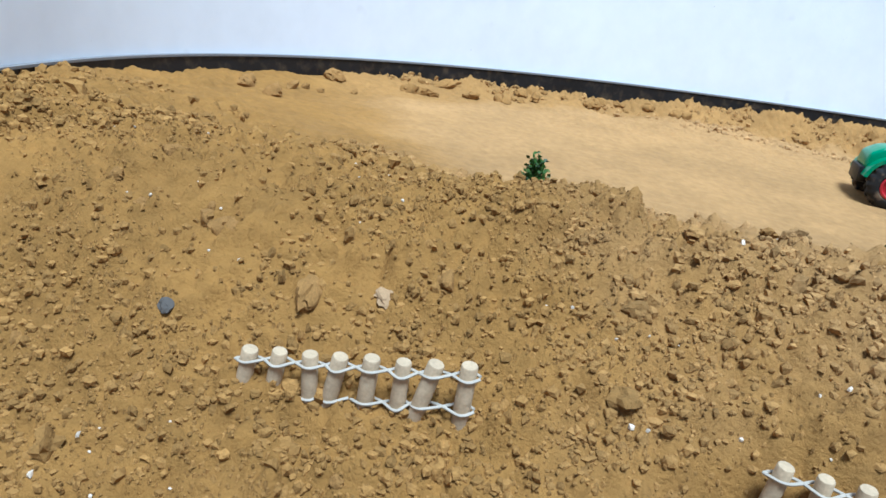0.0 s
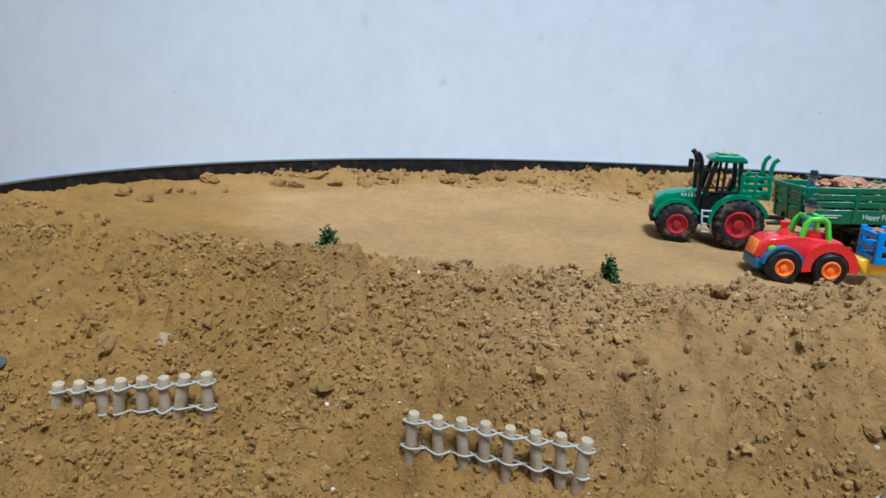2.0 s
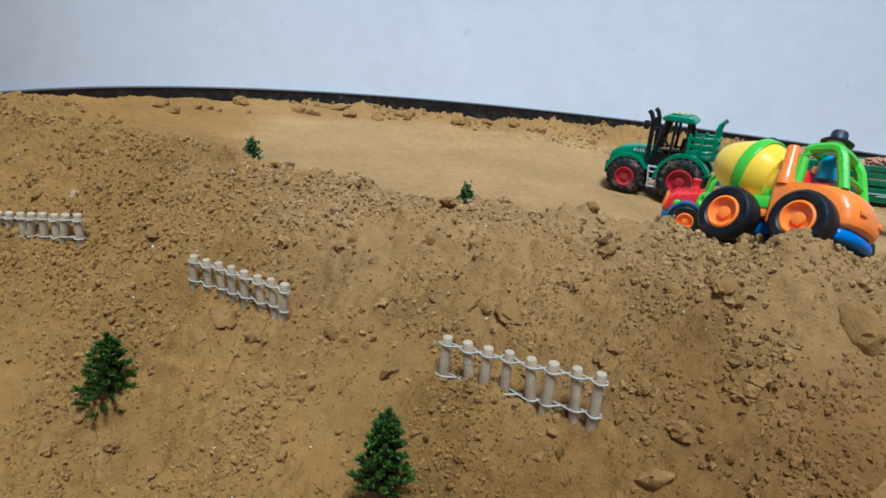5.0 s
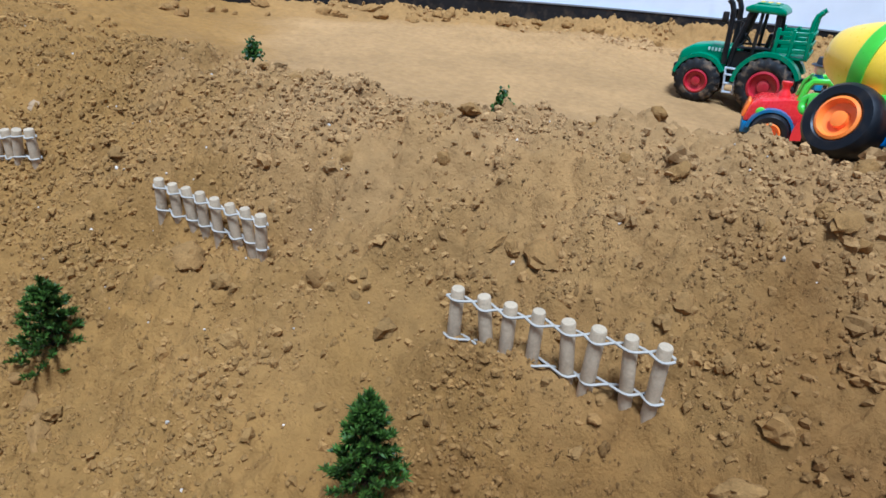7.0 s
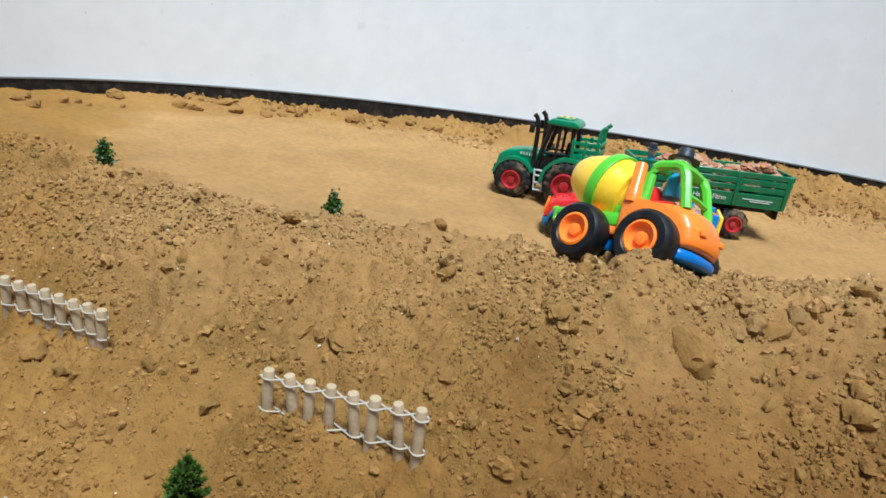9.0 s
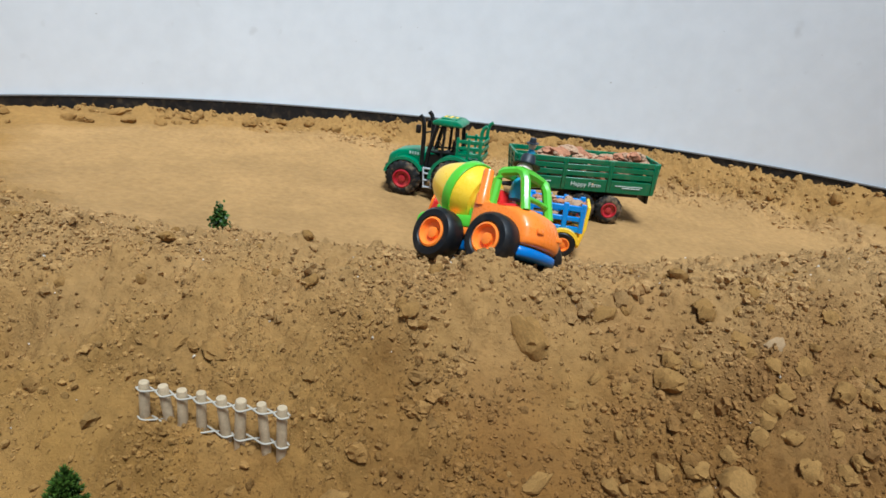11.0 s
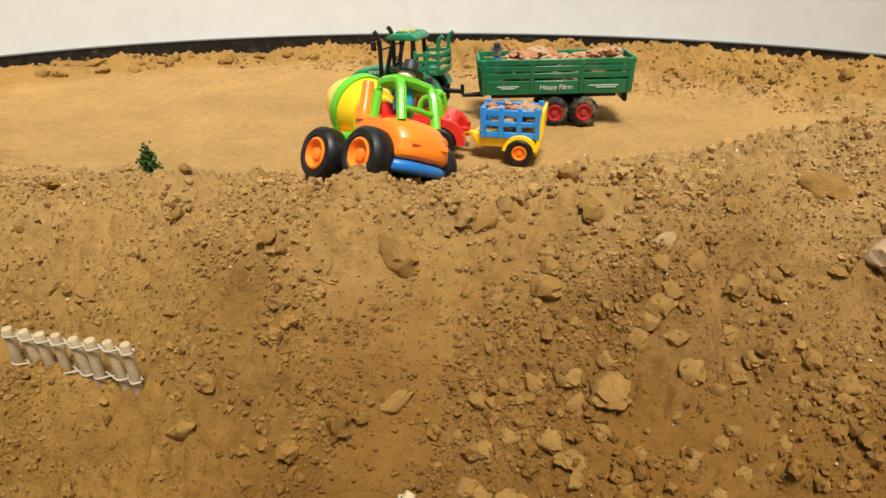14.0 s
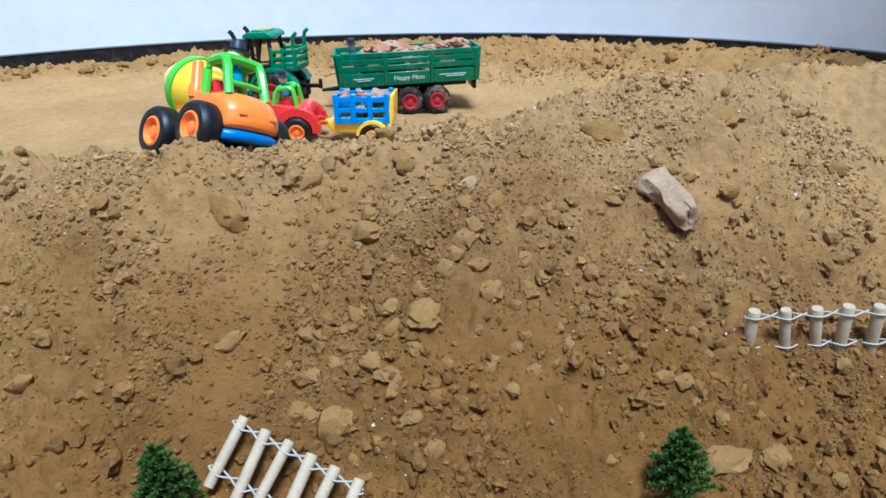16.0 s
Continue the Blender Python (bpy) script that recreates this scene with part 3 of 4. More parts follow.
    box(bm, (0.007, 0.036, 0.022), (0.018, 0, 0.096), (0, -8, 0), bevel=0.003)
    part("seat", bm, RED, t, "red seat")
    # cage
    bm = bmesh.new()
    for s in (-1, 1):
        y = s * 0.025
        swept(bm, [(0.016, y * 1.08, 0.082), (0.016, y * 1.05, 0.117), (0.019, y, 0.125), (0.026, y, 0.1285), (0.046, y, 0.1295), (0.053, y, 0.1265), (0.058, y * 1.02, 0.117), (0.068, y * 1.1, 0.080)], 0.0062, 8)
    for x, z in ((0.049, 0.1290), (0.022, 0.1275)):
        swept(bm, [(x, -0.026, z), (x, 0, z + 0.0015), (x, 0.026, z)], 0.0065, 8)
    swept(bm, [(0.064, -0.0265, 0.096), (0.065, 0, 0.097), (0.064, 0.0265, 0.096)], 0.0035, 8)
    part("cab_cage", bm, LIME, t, "lime green roll cage")
    for x in (-0.040, 0.046):
        for s in (-1, 1):
            wheel(t, x, s * 0.051, R * 1.14, W, RUBBER, ORANGE, hub=0.58)
        bm = bmesh.new()
        rod(bm, (x, -0.04, R), (x, 0.04, R), 0.004)
        part("axle", bm, BLACK, t)
    return t


def settle(x, y, yaw, base=0.04, side=0.04, lift=0.0, pitch=None, roll=None):
    """A pose on the ground at x, y, heading yaw, leaning as the ground does."""
    c, s = math.cos(radians(yaw)), math.sin(radians(yaw))
    f, b = plain_at(x + c * base, y + s * base), plain_at(x - c * base, y - s * base)
    l, r = plain_at(x - s * side, y + c * side), plain_at(x + s * side, y - c * side)
    p = math.degrees(math.atan2(f - b, 2 * base)) if pitch is None else pitch
    q = math.degrees(math.atan2(l - r, 2 * side)) if roll is None else roll
    return pose(x, y, (f + b + l + r) / 4 + lift, 0, 0, yaw) @ pose(0, 0, 0, q, -p, 0)


MIX = settle(0.884, 0.620, -38, lift=-0.003, pitch=11, roll=-23) @ Matrix.Scale(0.88, 4)
mixer_truck(MIX)
doll("toy_driver", MIX @ pose(0.034, 0, 0.097) @ Matrix.Scale(1.3, 4), "plastic peg driver with dark brimmed hat in mixer cab")


# ---- the red tractor toy and its cart ----
def red_tractor(m):
    t = thing("toy_red_tractor", m, "small red toy tractor with lime cage standing on level sand", "toy tractor")
    R, W = 0.0285, 0.026
    bm = bmesh.new()
    box(bm, (0.126, 0.050, 0.018), (0.004, 0, 0.031), bevel=0.003)
    box(bm, (0.018, 0.064, 0.018), (0.068, 0, 0.028), bevel=0.003)
    part("chassis", bm, TEAL, t)
    for s in (-1, 1):
        bm = bmesh.new()
        arch(bm, 0.036, R, R + 0.002, R + 0.006, s * 0.024, s * 0.046, 0.1, math.pi - 0.1)
        part("mudguard", bm, TEAL, t, "dull blue front mudguard")
        bm = bmesh.new()
        turned(bm, [(0.0004, -0.006), (0.006, -0.004), (0.0075, 0), (0.006, 0.004), (0.0004, 0.006)], pose(0.054, s * 0.036, 0.055, 90 if s > 0 else -90), 16)
        part("headlight", bm, LIME, t, "lime green lamp knob")
    bm = bmesh.new()
    prism(bm, [(-0.066, 0.040), (-0.068, 0.064), (-0.060, 0.074), (0.010, 0.078), (0.058, 0.074), (0.070, 0.064), (0.077, 0.036), (0.060, 0.036)], -0.031, 0.031, 0.006)
    bonnet = part("bonnet", bm, RED, t)
    bm = bmesh.new()
    box(bm, (0.005, 0.040, 0.026), (0.0745, 0, 0.054), (0, -14, 0), bevel=0.002)
    part("grille", bm, ORANGE, bonnet, "orange grille")
    for s in (-1, 1):
        bm = bmesh.new()
        arch(bm, -0.039, R, R + 0.002, R + 0.017, s * 0.026, s * 0.047, -0.15, math.pi + 0.1, 18)
        part("fender", bm, RED, t)
    bm = bmesh.new()
    turned(bm, [(0.010, 0.0), (0.009, 0.008), (0.006, 0.012), (0.006, 0.018), (0.008, 0.021), (0.008, 0.025), (0.0005, 0.026)], pose(0.026, 0, 0.074), 20)
    part("chimney", bm, RED, t)
    bm = bmesh.new()
    box(bm, (0.030, 0.036, 0.012), (-0.024, 0, 0.080), bevel=0.003)
    part("seat", bm, RED, t)
    bm = bmesh.new()
    for s in (-1, 1):
        y = s * 0.022
        swept(bm, [(0.006, y * 1.1, 0.072), (0.000, y * 1.02, 0.100), (-0.006, y, 0.107), (-0.026, y, 0.109), (-0.034, y, 0.104), (-0.040, y * 1.1, 0.072)], 0.005, 8)
    swept(bm, [(-0.007, -0.022, 0.108), (-0.007, 0.022, 0.108)], 0.005, 8)
    swept(bm, [(-0.030, -0.022, 0.108), (-0.030, 0.022, 0.108)], 0.005, 8)
    part("cab_cage", bm, LIME, t, "lime green roll cage")
    for x in (0.036, -0.039):
        for s in (-1, 1):
            wheel(t, x, s * 0.040, R, W, RUBBER, ORANGE)
    bm = bmesh.new()
    box(bm, (0.022, 0.014, 0.006), (-0.078, 0, 0.046), bevel=0.002)
    rod(bm, (-0.086, 0, 0.044), (-0.086, 0, 0.060), 0.004)
    part("hitch_pin", bm, RED, t)
    return t


def blue_cart(m):
    t = thing("toy_cart", m, "yellow toy cart with blue slatted sides carrying rubble", "toy cart")
    bm = bmesh.new()
    box(bm, (0.114, 0.058, 0.022), (0.0, 0, 0.041), bevel=0.005)
    prism(bm, [(0.050, 0.026), (0.062, 0.028), (0.074, 0.046), (0.070, 0.056), (0.052, 0.056)], -0.024, 0.024, 0.004)
    box(bm, (0.034, 0.012, 0.006), (0.084, 0, 0.050), bevel=0.002)
    part("bed", bm, YELLOW, t)
    bm = bmesh.new()
    ring = [(0.009 * math.cos(a) + 0.104, 0.009 * math.sin(a), 0.052) for a in np.linspace(0, 2 * math.pi, 19)]
    swept(bm, ring, 0.0035, 8)
    part("tow_ring", bm, YELLOW, t)
    bm = bmesh.new()
    prism(bm, [(-0.054, 0.020), (-0.048, 0.020), (-0.055, 0.060), (-0.060, 0.106), (-0.066, 0.106), (-0.064, 0.060)], -0.037, 0.037, 0.0015)
    part("tailboard", bm, YELLOW, t, "yellow tailboard")
    for s in (-1, 1):
        bm = bmesh.new()
        arch(bm, -0.022, 0.025, 0.027, 0.033, s * 0.029, s * 0.048, 0.15, math.pi - 0.15)
        part("mudguard", bm, YELLOW, t)
        rack = part("side_rack", box(bmesh.new(), (0.108, 0.006, 0.011), (-0.002, s * 0.033, 0.056), bevel=0.001, segs=1), SKYBLUE, t, "bright blue slatted side")
        for z, w in ((0.098, 0.011), (0.077, 0.009)):
            part("slat", box(bmesh.new(), (0.108, 0.006, w), (-0.002, s * 0.033, z), bevel=0.001, segs=1), SKYBLUE, rack)
        for x in (0.049, 0.015, -0.019, -0.053):
            part("stake", box(bmesh.new(), (0.010, 0.008, 0.058), (x, s * 0.0335, 0.079), bevel=0.001, segs=1), SKYBLUE, rack)
        wheel(t, -0.022, s * 0.040, 0.026, 0.018, RUBBER, ORANGE)
    rack = part("front_rack", box(bmesh.new(), (0.006, 0.060, 0.011), (0.053, 0, 0.056), bevel=0.001, segs=1), SKYBLUE, t, "bright blue slatted front")
    for z, w in ((0.098, 0.011), (0.077, 0.009)):
        part("slat", box(bmesh.new(), (0.006, 0.060, w), (0.053, 0, z), bevel=0.001, segs=1), SKYBLUE, rack)
    return t


REDP = pose(0.870, 1.112, 0.5 * (plain_at(0.84, 1.1) + plain_at(0.91, 1.1)) - 0.001, 0, 0, 177) @ Matrix.Scale(0.93, 4)
red_tractor(REDP)
CART = pose(1.024, 1.100, plain_at(1.03, 1.10) - 0.001, 0, 0, 174) @ Matrix.Scale(0.90, 4)
blue_cart(CART)
doll("toy_driver", REDP @ pose(-0.012, 0, 0.092), "plastic peg driver with black hat in red tractor")


# ---- the green farm tractor and trailer ----
def green_tractor(m):
    t = thing("toy_farm_tractor", m, "green toy farm tractor with dusty black tyres and red rims", "toy tractor")
    RF, RR = 0.037, 0.045
    bm = bmesh.new()
    box(bm, (0.190, 0.040, 0.030), (0.0, 0, 0.048), bevel=0.003)
    box(bm, (0.020, 0.060, 0.026), (0.106, 0, 0.046), bevel=0.003)
    part("chassis", bm, BLACK, t)
    bm = bmesh.new()
    prism(bm, [(0.010, 0.052), (0.010, 0.100), (0.060, 0.100), (0.090, 0.094), (0.108, 0.082), (0.112, 0.060), (0.104, 0.052)], -0.030, 0.030, 0.006)
    bonnet = part("bonnet", bm, GREEN, t)
    for s in (-1, 1):
        bm = bmesh.new()
        for k in range(5):
            box(bm, (0.0035, 0.002, 0.006), (0.060 - k * 0.006, s * 0.0305, 0.0915), bevel=0.0004, segs=1)
        part("badge", bm, PRINT, bonnet, "pale unreadable badge")
        bm = bmesh.new()
        arch(bm, 0.066, RF, RF + 0.004, RF + 0.010, s * 0.026, s * 0.052, 0.2, math.pi - 0.5, 14)
        part("front_mudguard", bm, GREEN, t)
        bm = bmesh.new()
        arch(bm, -0.046, RR, RR + 0.004, RR + 0.011, s * 0.026, s * 0.056, 0.0, math.pi - 0.35, 18)
        part("rear_mudguard", bm, GREEN, t)
        bm = bmesh.new()
        box(bm, (0.0035, 0.004, 0.046), (0.020, s * 0.050, 0.045), (0, 5, 0), bevel=0.0008, segs=1)
        box(bm, (0.0035, 0.004, 0.046), (0.003, s * 0.050, 0.045), (0, 5, 0), bevel=0.0008, segs=1)
        for z in (0.025, 0.040, 0.055, 0.066):
            box(bm, (0.017, 0.006, 0.003), (0.0115, s * 0.050, z), bevel=0.0006, segs=1)
        part("step_ladder", bm, GREY, t, "silver grey step ladder")
        wheel(t, 0.066, s * 0.048, RF, 0.028, DUSTY, DARKRED, lugs=18, hub=0.56)
        wheel(t, -0.046, s * 0.050, RR, 0.032, DUSTY, DARKRED, lugs=20, hub=0.6)
    # cab
    bm = bmesh.new()
    for s in (-1, 1):
        swept(bm, [(0.022, s * 0.034, 0.060), (0.018, s * 0.034, 0.100), (0.004, s * 0.032, 0.160)], 0.0048, 6)
        swept(bm, [(-0.034, s * 0.034, 0.085), (-0.044, s * 0.034, 0.110), (-0.040, s * 0.032, 0.160)], 0.0048, 6)
        swept(bm, [(-0.012, s * 0.035, 0.090), (-0.014, s * 0.033, 0.160)], 0.0032, 6)
        swept(bm, [(0.018, s * 0.035, 0.100), (-0.040, s * 0.035, 0.104)], 0.0022, 6)
        box(bm, (0.054, 0.003, 0.046), (-0.008, s * 0.032, 0.072), bevel=0.001, segs=1)
    box(bm, (0.004, 0.064, 0.050), (0.020, 0, 0.076), bevel=0.001, segs=1)
    cab = part("cab_frame", bm, BLACK, t, "black cab frame")
    bm = bmesh.new()
    box(bm, (0.020, 0.026, 0.008), (-0.020, 0, 0.098), bevel=0.002)
    box(bm, (0.007, 0.026, 0.030), (-0.031, 0, 0.112), (0, -8, 0), bevel=0.002)
    part("seat", bm, BLACK, cab)
    bm = bmesh.new()
    ring = [(0.009 * math.cos(a), 0.009 * math.sin(a), 0) for a in np.linspace(0, 2 * math.pi, 19)]
    swept(bm, [pose(0.004, 0, 0.114, 0, -50) @ Vector(p) for p in ring], 0.0014, 6)
    rod(bm, (0.004, 0, 0.114), (0.014, 0, 0.100), 0.0016, sides=6)
    part("steering_wheel", bm, BLACK, cab)
    bm = bmesh.new()
    prism(bm, [(0.014, 0.160), (0.016, 0.167), (0.004, 0.173), (-0.040, 0.174), (-0.050, 0.168), (-0.052, 0.160)], -0.040, 0.040, 0.003)
    box(bm, (0.036, 0.050, 0.003), (-0.018, 0, 0.1745), bevel=0.001, segs=1)
    roof = part("roof", bm, GREEN, t)
    bm = bmesh.new()
    for x, w in ((-0.006, 0.020), (-0.018, 0.030), (-0.030, 0.014)):
        box(bm, (0.006, w, 0.0012), (x, 0, 0.1765), bevel=0.0003, segs=1)
    part("roof_sticker", bm, YELLOW, roof, "worn yellow sticker")
    # stacks and mirrors
    for s in (-1, 1):
        bm = bmesh.new()
        swept(bm, [(0.030, s * 0.038, 0.070), (0.031, s * 0.038, 0.140), (0.033, s * 0.038, 0.160), (0.037, s * 0.038, 0.170), (0.043, s * 0.038, 0.176)], 0.0048, 10)
        box(bm, (0.010, 0.010, 0.018), (0.042, s * 0.046, 0.148), bevel=0.002)
        rod(bm, (0.031, s * 0.038, 0.140), (0.010, s * 0.034, 0.146), 0.0018, sides=6)
        part("exhaust_pipe", bm, BLACK, t, "black exhaust stack")
        bm = bmesh.new()
        swept(bm, [(-0.094, s * 0.036, 0.120), (-0.095, s * 0.036, 0.156), (-0.098, s * 0.036, 0.166), (-0.105, s * 0.036, 0.172)], 0.0042, 10)
        part("rear_exhaust", bm, GREEN, t)
        rail = part("side_rail", box(bmesh.new(), (0.056, 0.004, 0.008), (-0.070, s * 0.038, 0.106), (0, 4, 0), bevel=0.001, segs=1), GREEN, t)
        for z in (0.120, 0.134):
            part("slat", box(bmesh.new(), (0.056, 0.004, 0.007), (-0.070, s * 0.038, z), (0, 4, 0), bevel=0.001, segs=1), GREEN, rail)
        for x in (-0.046, -0.070, -0.096):
            part("stake", box(bmesh.new(), (0.006, 0.005, 0.046), (x, s * 0.0385, 0.118), bevel=0.001, segs=1), GREEN, rail)
    rack = part("rear_rack", box(bmesh.new(), (0.056, 0.074, 0.005), (-0.072, 0, 0.095), bevel=0.001, segs=1), GREEN, t)
    for z in (0.102, 0.118, 0.134):
        part("slat", box(bmesh.new(), (0.004, 0.072, 0.008), (-0.0995, 0, z), bevel=0.001, segs=1), GREEN, rack)
    bm = bmesh.new()
    box(bm, (0.046, 0.014, 0.008), (-0.116, 0, 0.056), bevel=0.002)
    rod(bm, (-0.136, 0, 0.050), (-0.136, 0, 0.070), 0.004)
    part("drawbar", bm, BLACK, t)
    return t


def green_trailer(m):
    t = thing("toy_trailer", m, "dark green slatted toy farm trailer loaded with rubble", "toy trailer")
    L, Wd = 0.300, 0.100
    bm = bmesh.new()
    box(bm, (L - 0.01, Wd - 0.008, 0.006), (0, 0, 0.068), bevel=0.001, segs=1)
    part("bed", bm, DARKGREEN, t)
    bm = bmesh.new()
    box(bm, (L - 0.04, 0.040, 0.012), (0, 0, 0.058), bevel=0.002)
    box(bm, (0.030, 0.080, 0.010), (0.002, 0, 0.042), bevel=0.002)
    box(bm, (0.030, 0.080, 0.010), (-0.058, 0, 0.042), bevel=0.002)
    rod(bm, (0.145, 0.012, 0.058), (0.190, 0, 0.056), 0.0035)
    rod(bm, (0.145, -0.012, 0.058), (0.190, 0, 0.056), 0.0035)
    box(bm, (0.008, 0.070, 0.024), (-0.146, 0, 0.056), bevel=0.002)
    part("under_frame", bm, BLACK, t, "black under frame")
    for s in (-1, 1):
        lean = s * 5
        board = part("side_board", box(bmesh.new(), (L, 0.005, 0.028), (0, s * (Wd / 2 + 0.0009), 0.080), (-lean, 0, 0), bevel=0.0012, segs=1), DARKGREEN, t)
        for z, w in ((0.104, 0.0115), (0.118, 0.0115), (0.1315, 0.011)):
            y = s * (Wd / 2 + (z - 0.07) * 0.09)
            part("slat", box(bmesh.new(), (L + (z - 0.07) * 0.2, 0.005, w), (0, y, z), (-lean, 0, 0), bevel=0.0012, segs=1), DARKGREEN, board)
        for x in (-0.147, -0.050, 0.050, 0.147):
            part("stake", box(bmesh.new(), (0.009, 0.0075, 0.070), (x, s * (Wd / 2 + 0.0035), 0.102), (-lean, 0, 0), bevel=0.0015, segs=1), DARKGREEN, board)
        for k, txt in (("mid", "Happy Farm"),):
            fc = bpy.data.curves.new("lettering", "FONT")
            fc.body, fc.size, fc.extrude, fc.align_x = txt, 0.0135, 0.0003, "CENTER"
            fo = new("lettering", fc)
            dep = bpy.context.evaluated_depsgraph_get()
            me = bpy.data.meshes.new_from_object(fo.evaluated_get(dep))
            bpy.data.objects.remove(fo)
            me.materials.append(PRINT)
            lt = new("lettering", me)
            lt.parent = board
            lt.matrix_basis = pose(0.0, s * (Wd / 2 + 0.0045), 0.0765, 90, 0, 0 if s < 0 else 180)
            tagged(lt, "pale printed lettering")
        for x, w, z in ((0.098, 0.044, 0.083), (0.098, 0.030, 0.079), (-0.095, 0.060, 0.083), (-0.100, 0.040, 0.079)):
            part("print_stripe", box(bmesh.new(), (w, 0.0008, 0.0016), (x, s * (Wd / 2 + 0.0042), z)), PRINT, board)
    for e in (-1, 1):
        board = part("end_board", box(bmesh.new(), (0.005, Wd - 0.004, 0.028), (e * (L / 2 + 0.001), 0, 0.080), (0, e * 5, 0), bevel=0.0012, segs=1), DARKGREEN, t)
        for z, w in ((0.104, 0.0115), (0.118, 0.0115), (0.1315, 0.011)):
            part("slat", box(bmesh.new(), (0.005, Wd - 0.002, w), (e * (L / 2 + (z - 0.07) * 0.1), 0, z), (0, e * 5, 0), bevel=0.0012, segs=1), DARKGREEN, board)
        for y in (-0.044, 0, 0.044):
            part("stake", box(bmesh.new(), (0.0075, 0.008, 0.070), (e * (L / 2 + 0.0035), y, 0.102), (0, e * 5, 0), bevel=0.0015, segs=1), DARKGREEN, board)
    for x in (0.002, -0.058):
        for s in (-1, 1):
            wheel(t, x, s * 0.050, 0.029, 0.022, DUSTY, DARKRED, lugs=16, hub=0.6)
    return t


TRP = pose(0.797, 1.315, plain_at(0.80, 1.31) + 0.001, 0, 0, 169) @ Matrix.Scale(0.94, 4)
green_tractor(TRP)
TLP = pose(1.102, 1.360, plain_at(1.14, 1.35) - 0.002, 0, 0.8, 186) @ Matrix.Scale(0.97, 4)
green_trailer(TLP)
doll("toy_driver", TLP @ pose(0.118, 0.012, 0.116), "plastic peg figure with black hat riding in trailer")


# ---- rubble, clods and stones ----
def stone_mesh(name, seed, detail, mat, rough=0.32, flat=0.75):
    """A broken lump of about unit radius with faceted, uneven sides."""
    bm = bmesh.new()
    bmesh.ops.create_icosphere(bm, subdivisions=detail, radius=1.0)
    rng = random.Random(seed)
    cuts = [(Vector((rng.uniform(-1, 1), rng.uniform(-1, 1), rng.uniform(-1, 1))).normalized(), rng.uniform(0.55, 0.9)) for _ in range(9)]
    off = Vector((seed * 3.7, seed * 1.3, 0))
    for v in bm.verts:
        p = v.co * (1 + rough * noise.noise(v.co * 1.1 + off) + 0.42 * noise.noise(v.co * 2.6 + off) + 0.26 * noise.noise(v.co * 6 + off) + 0.10 * noise.noise(v.co * 13 + off))
        for n, d in cuts:
            k = p.dot(n) - d
            if k > 0:
                p = p - n * k * 0.7
        v.co = Vector((p.x, p.y, p.z * flat))
    me = bpy.data.meshes.new(name)
    for f in bm.faces:
        f.smooth = True
    bm.to_mesh(me)
    bm.free()
    me.set_sharp_from_angle(angle=radians(42))
    me.materials.append(mat)
    return me


def slab_mesh():
    """A flat broken slab about two units long."""
    bm = bmesh.new()
    box(bm, (0.85, 2.0, 0.55), (0, 0, 0.1), bevel=0.06, taper=0.8)
    bmesh.ops.subdivide_edges(bm, edges=[e for e in bm.edges if e.calc_length() > 0.3], cuts=7, use_grid_fill=True)
    for v in bm.verts:
        v.co += 0.22 * noise.noise_vector(v.co * 1.1) + 0.10 * noise.noise_vector(v.co * 3.1) + 0.03 * noise.noise_vector(v.co * 9)
        v.co.x += 0.16 * v.co.y * (1 if v.co.x > 0 else -0.4)
    me = bpy.data.meshes.new("slab_stone")
    for f in bm.faces:
        f.smooth = True
    bm.to_mesh(me)
    bm.free()
    me.set_sharp_from_angle(angle=radians(35))
    me.materials.append(SLABSTONE)
    return me


CLODS = [stone_mesh("soil_clod", k, 3, LUMP) for k in range(7)]
RUBBLE = [stone_mesh("rubble", 30 + k, 3, BRICK if k in (1, 4) else ROCK, 0.4, 0.8) for k in range(5)]
rng = random.Random(11)


def clod(x, y, r, mesh=None, sx=1.0, sy=1.0, sz=1.0, yaw=None, sink=0.46, label="crumbly brown soil clod lying on the slope", z=None, name="soil_clod", category="clod", group="clods on the slope"):
    ob = new(name, mesh or CLODS[rng.randrange(len(CLODS))])
    yaw = rng.uniform(0, 360) if yaw is None else yaw
    zz = (at(x, y) if z is None else z) + r * sz * (0.6 - sink)
    lie = math.degrees(math.atan2(plain_at(x, y + 0.01) - plain_at(x, y - 0.01), 0.02)) if z is None else 0
    ob.matrix_basis = pose(x, y, zz, lie, 0, 0) @ pose(0, 0, 0, rng.uniform(-15, 15), rng.uniform(-15, 15), yaw) @ Matrix.Diagonal((r * sx, r * sy, r * sz, 1))
    return tagged(ob, label, category, group)


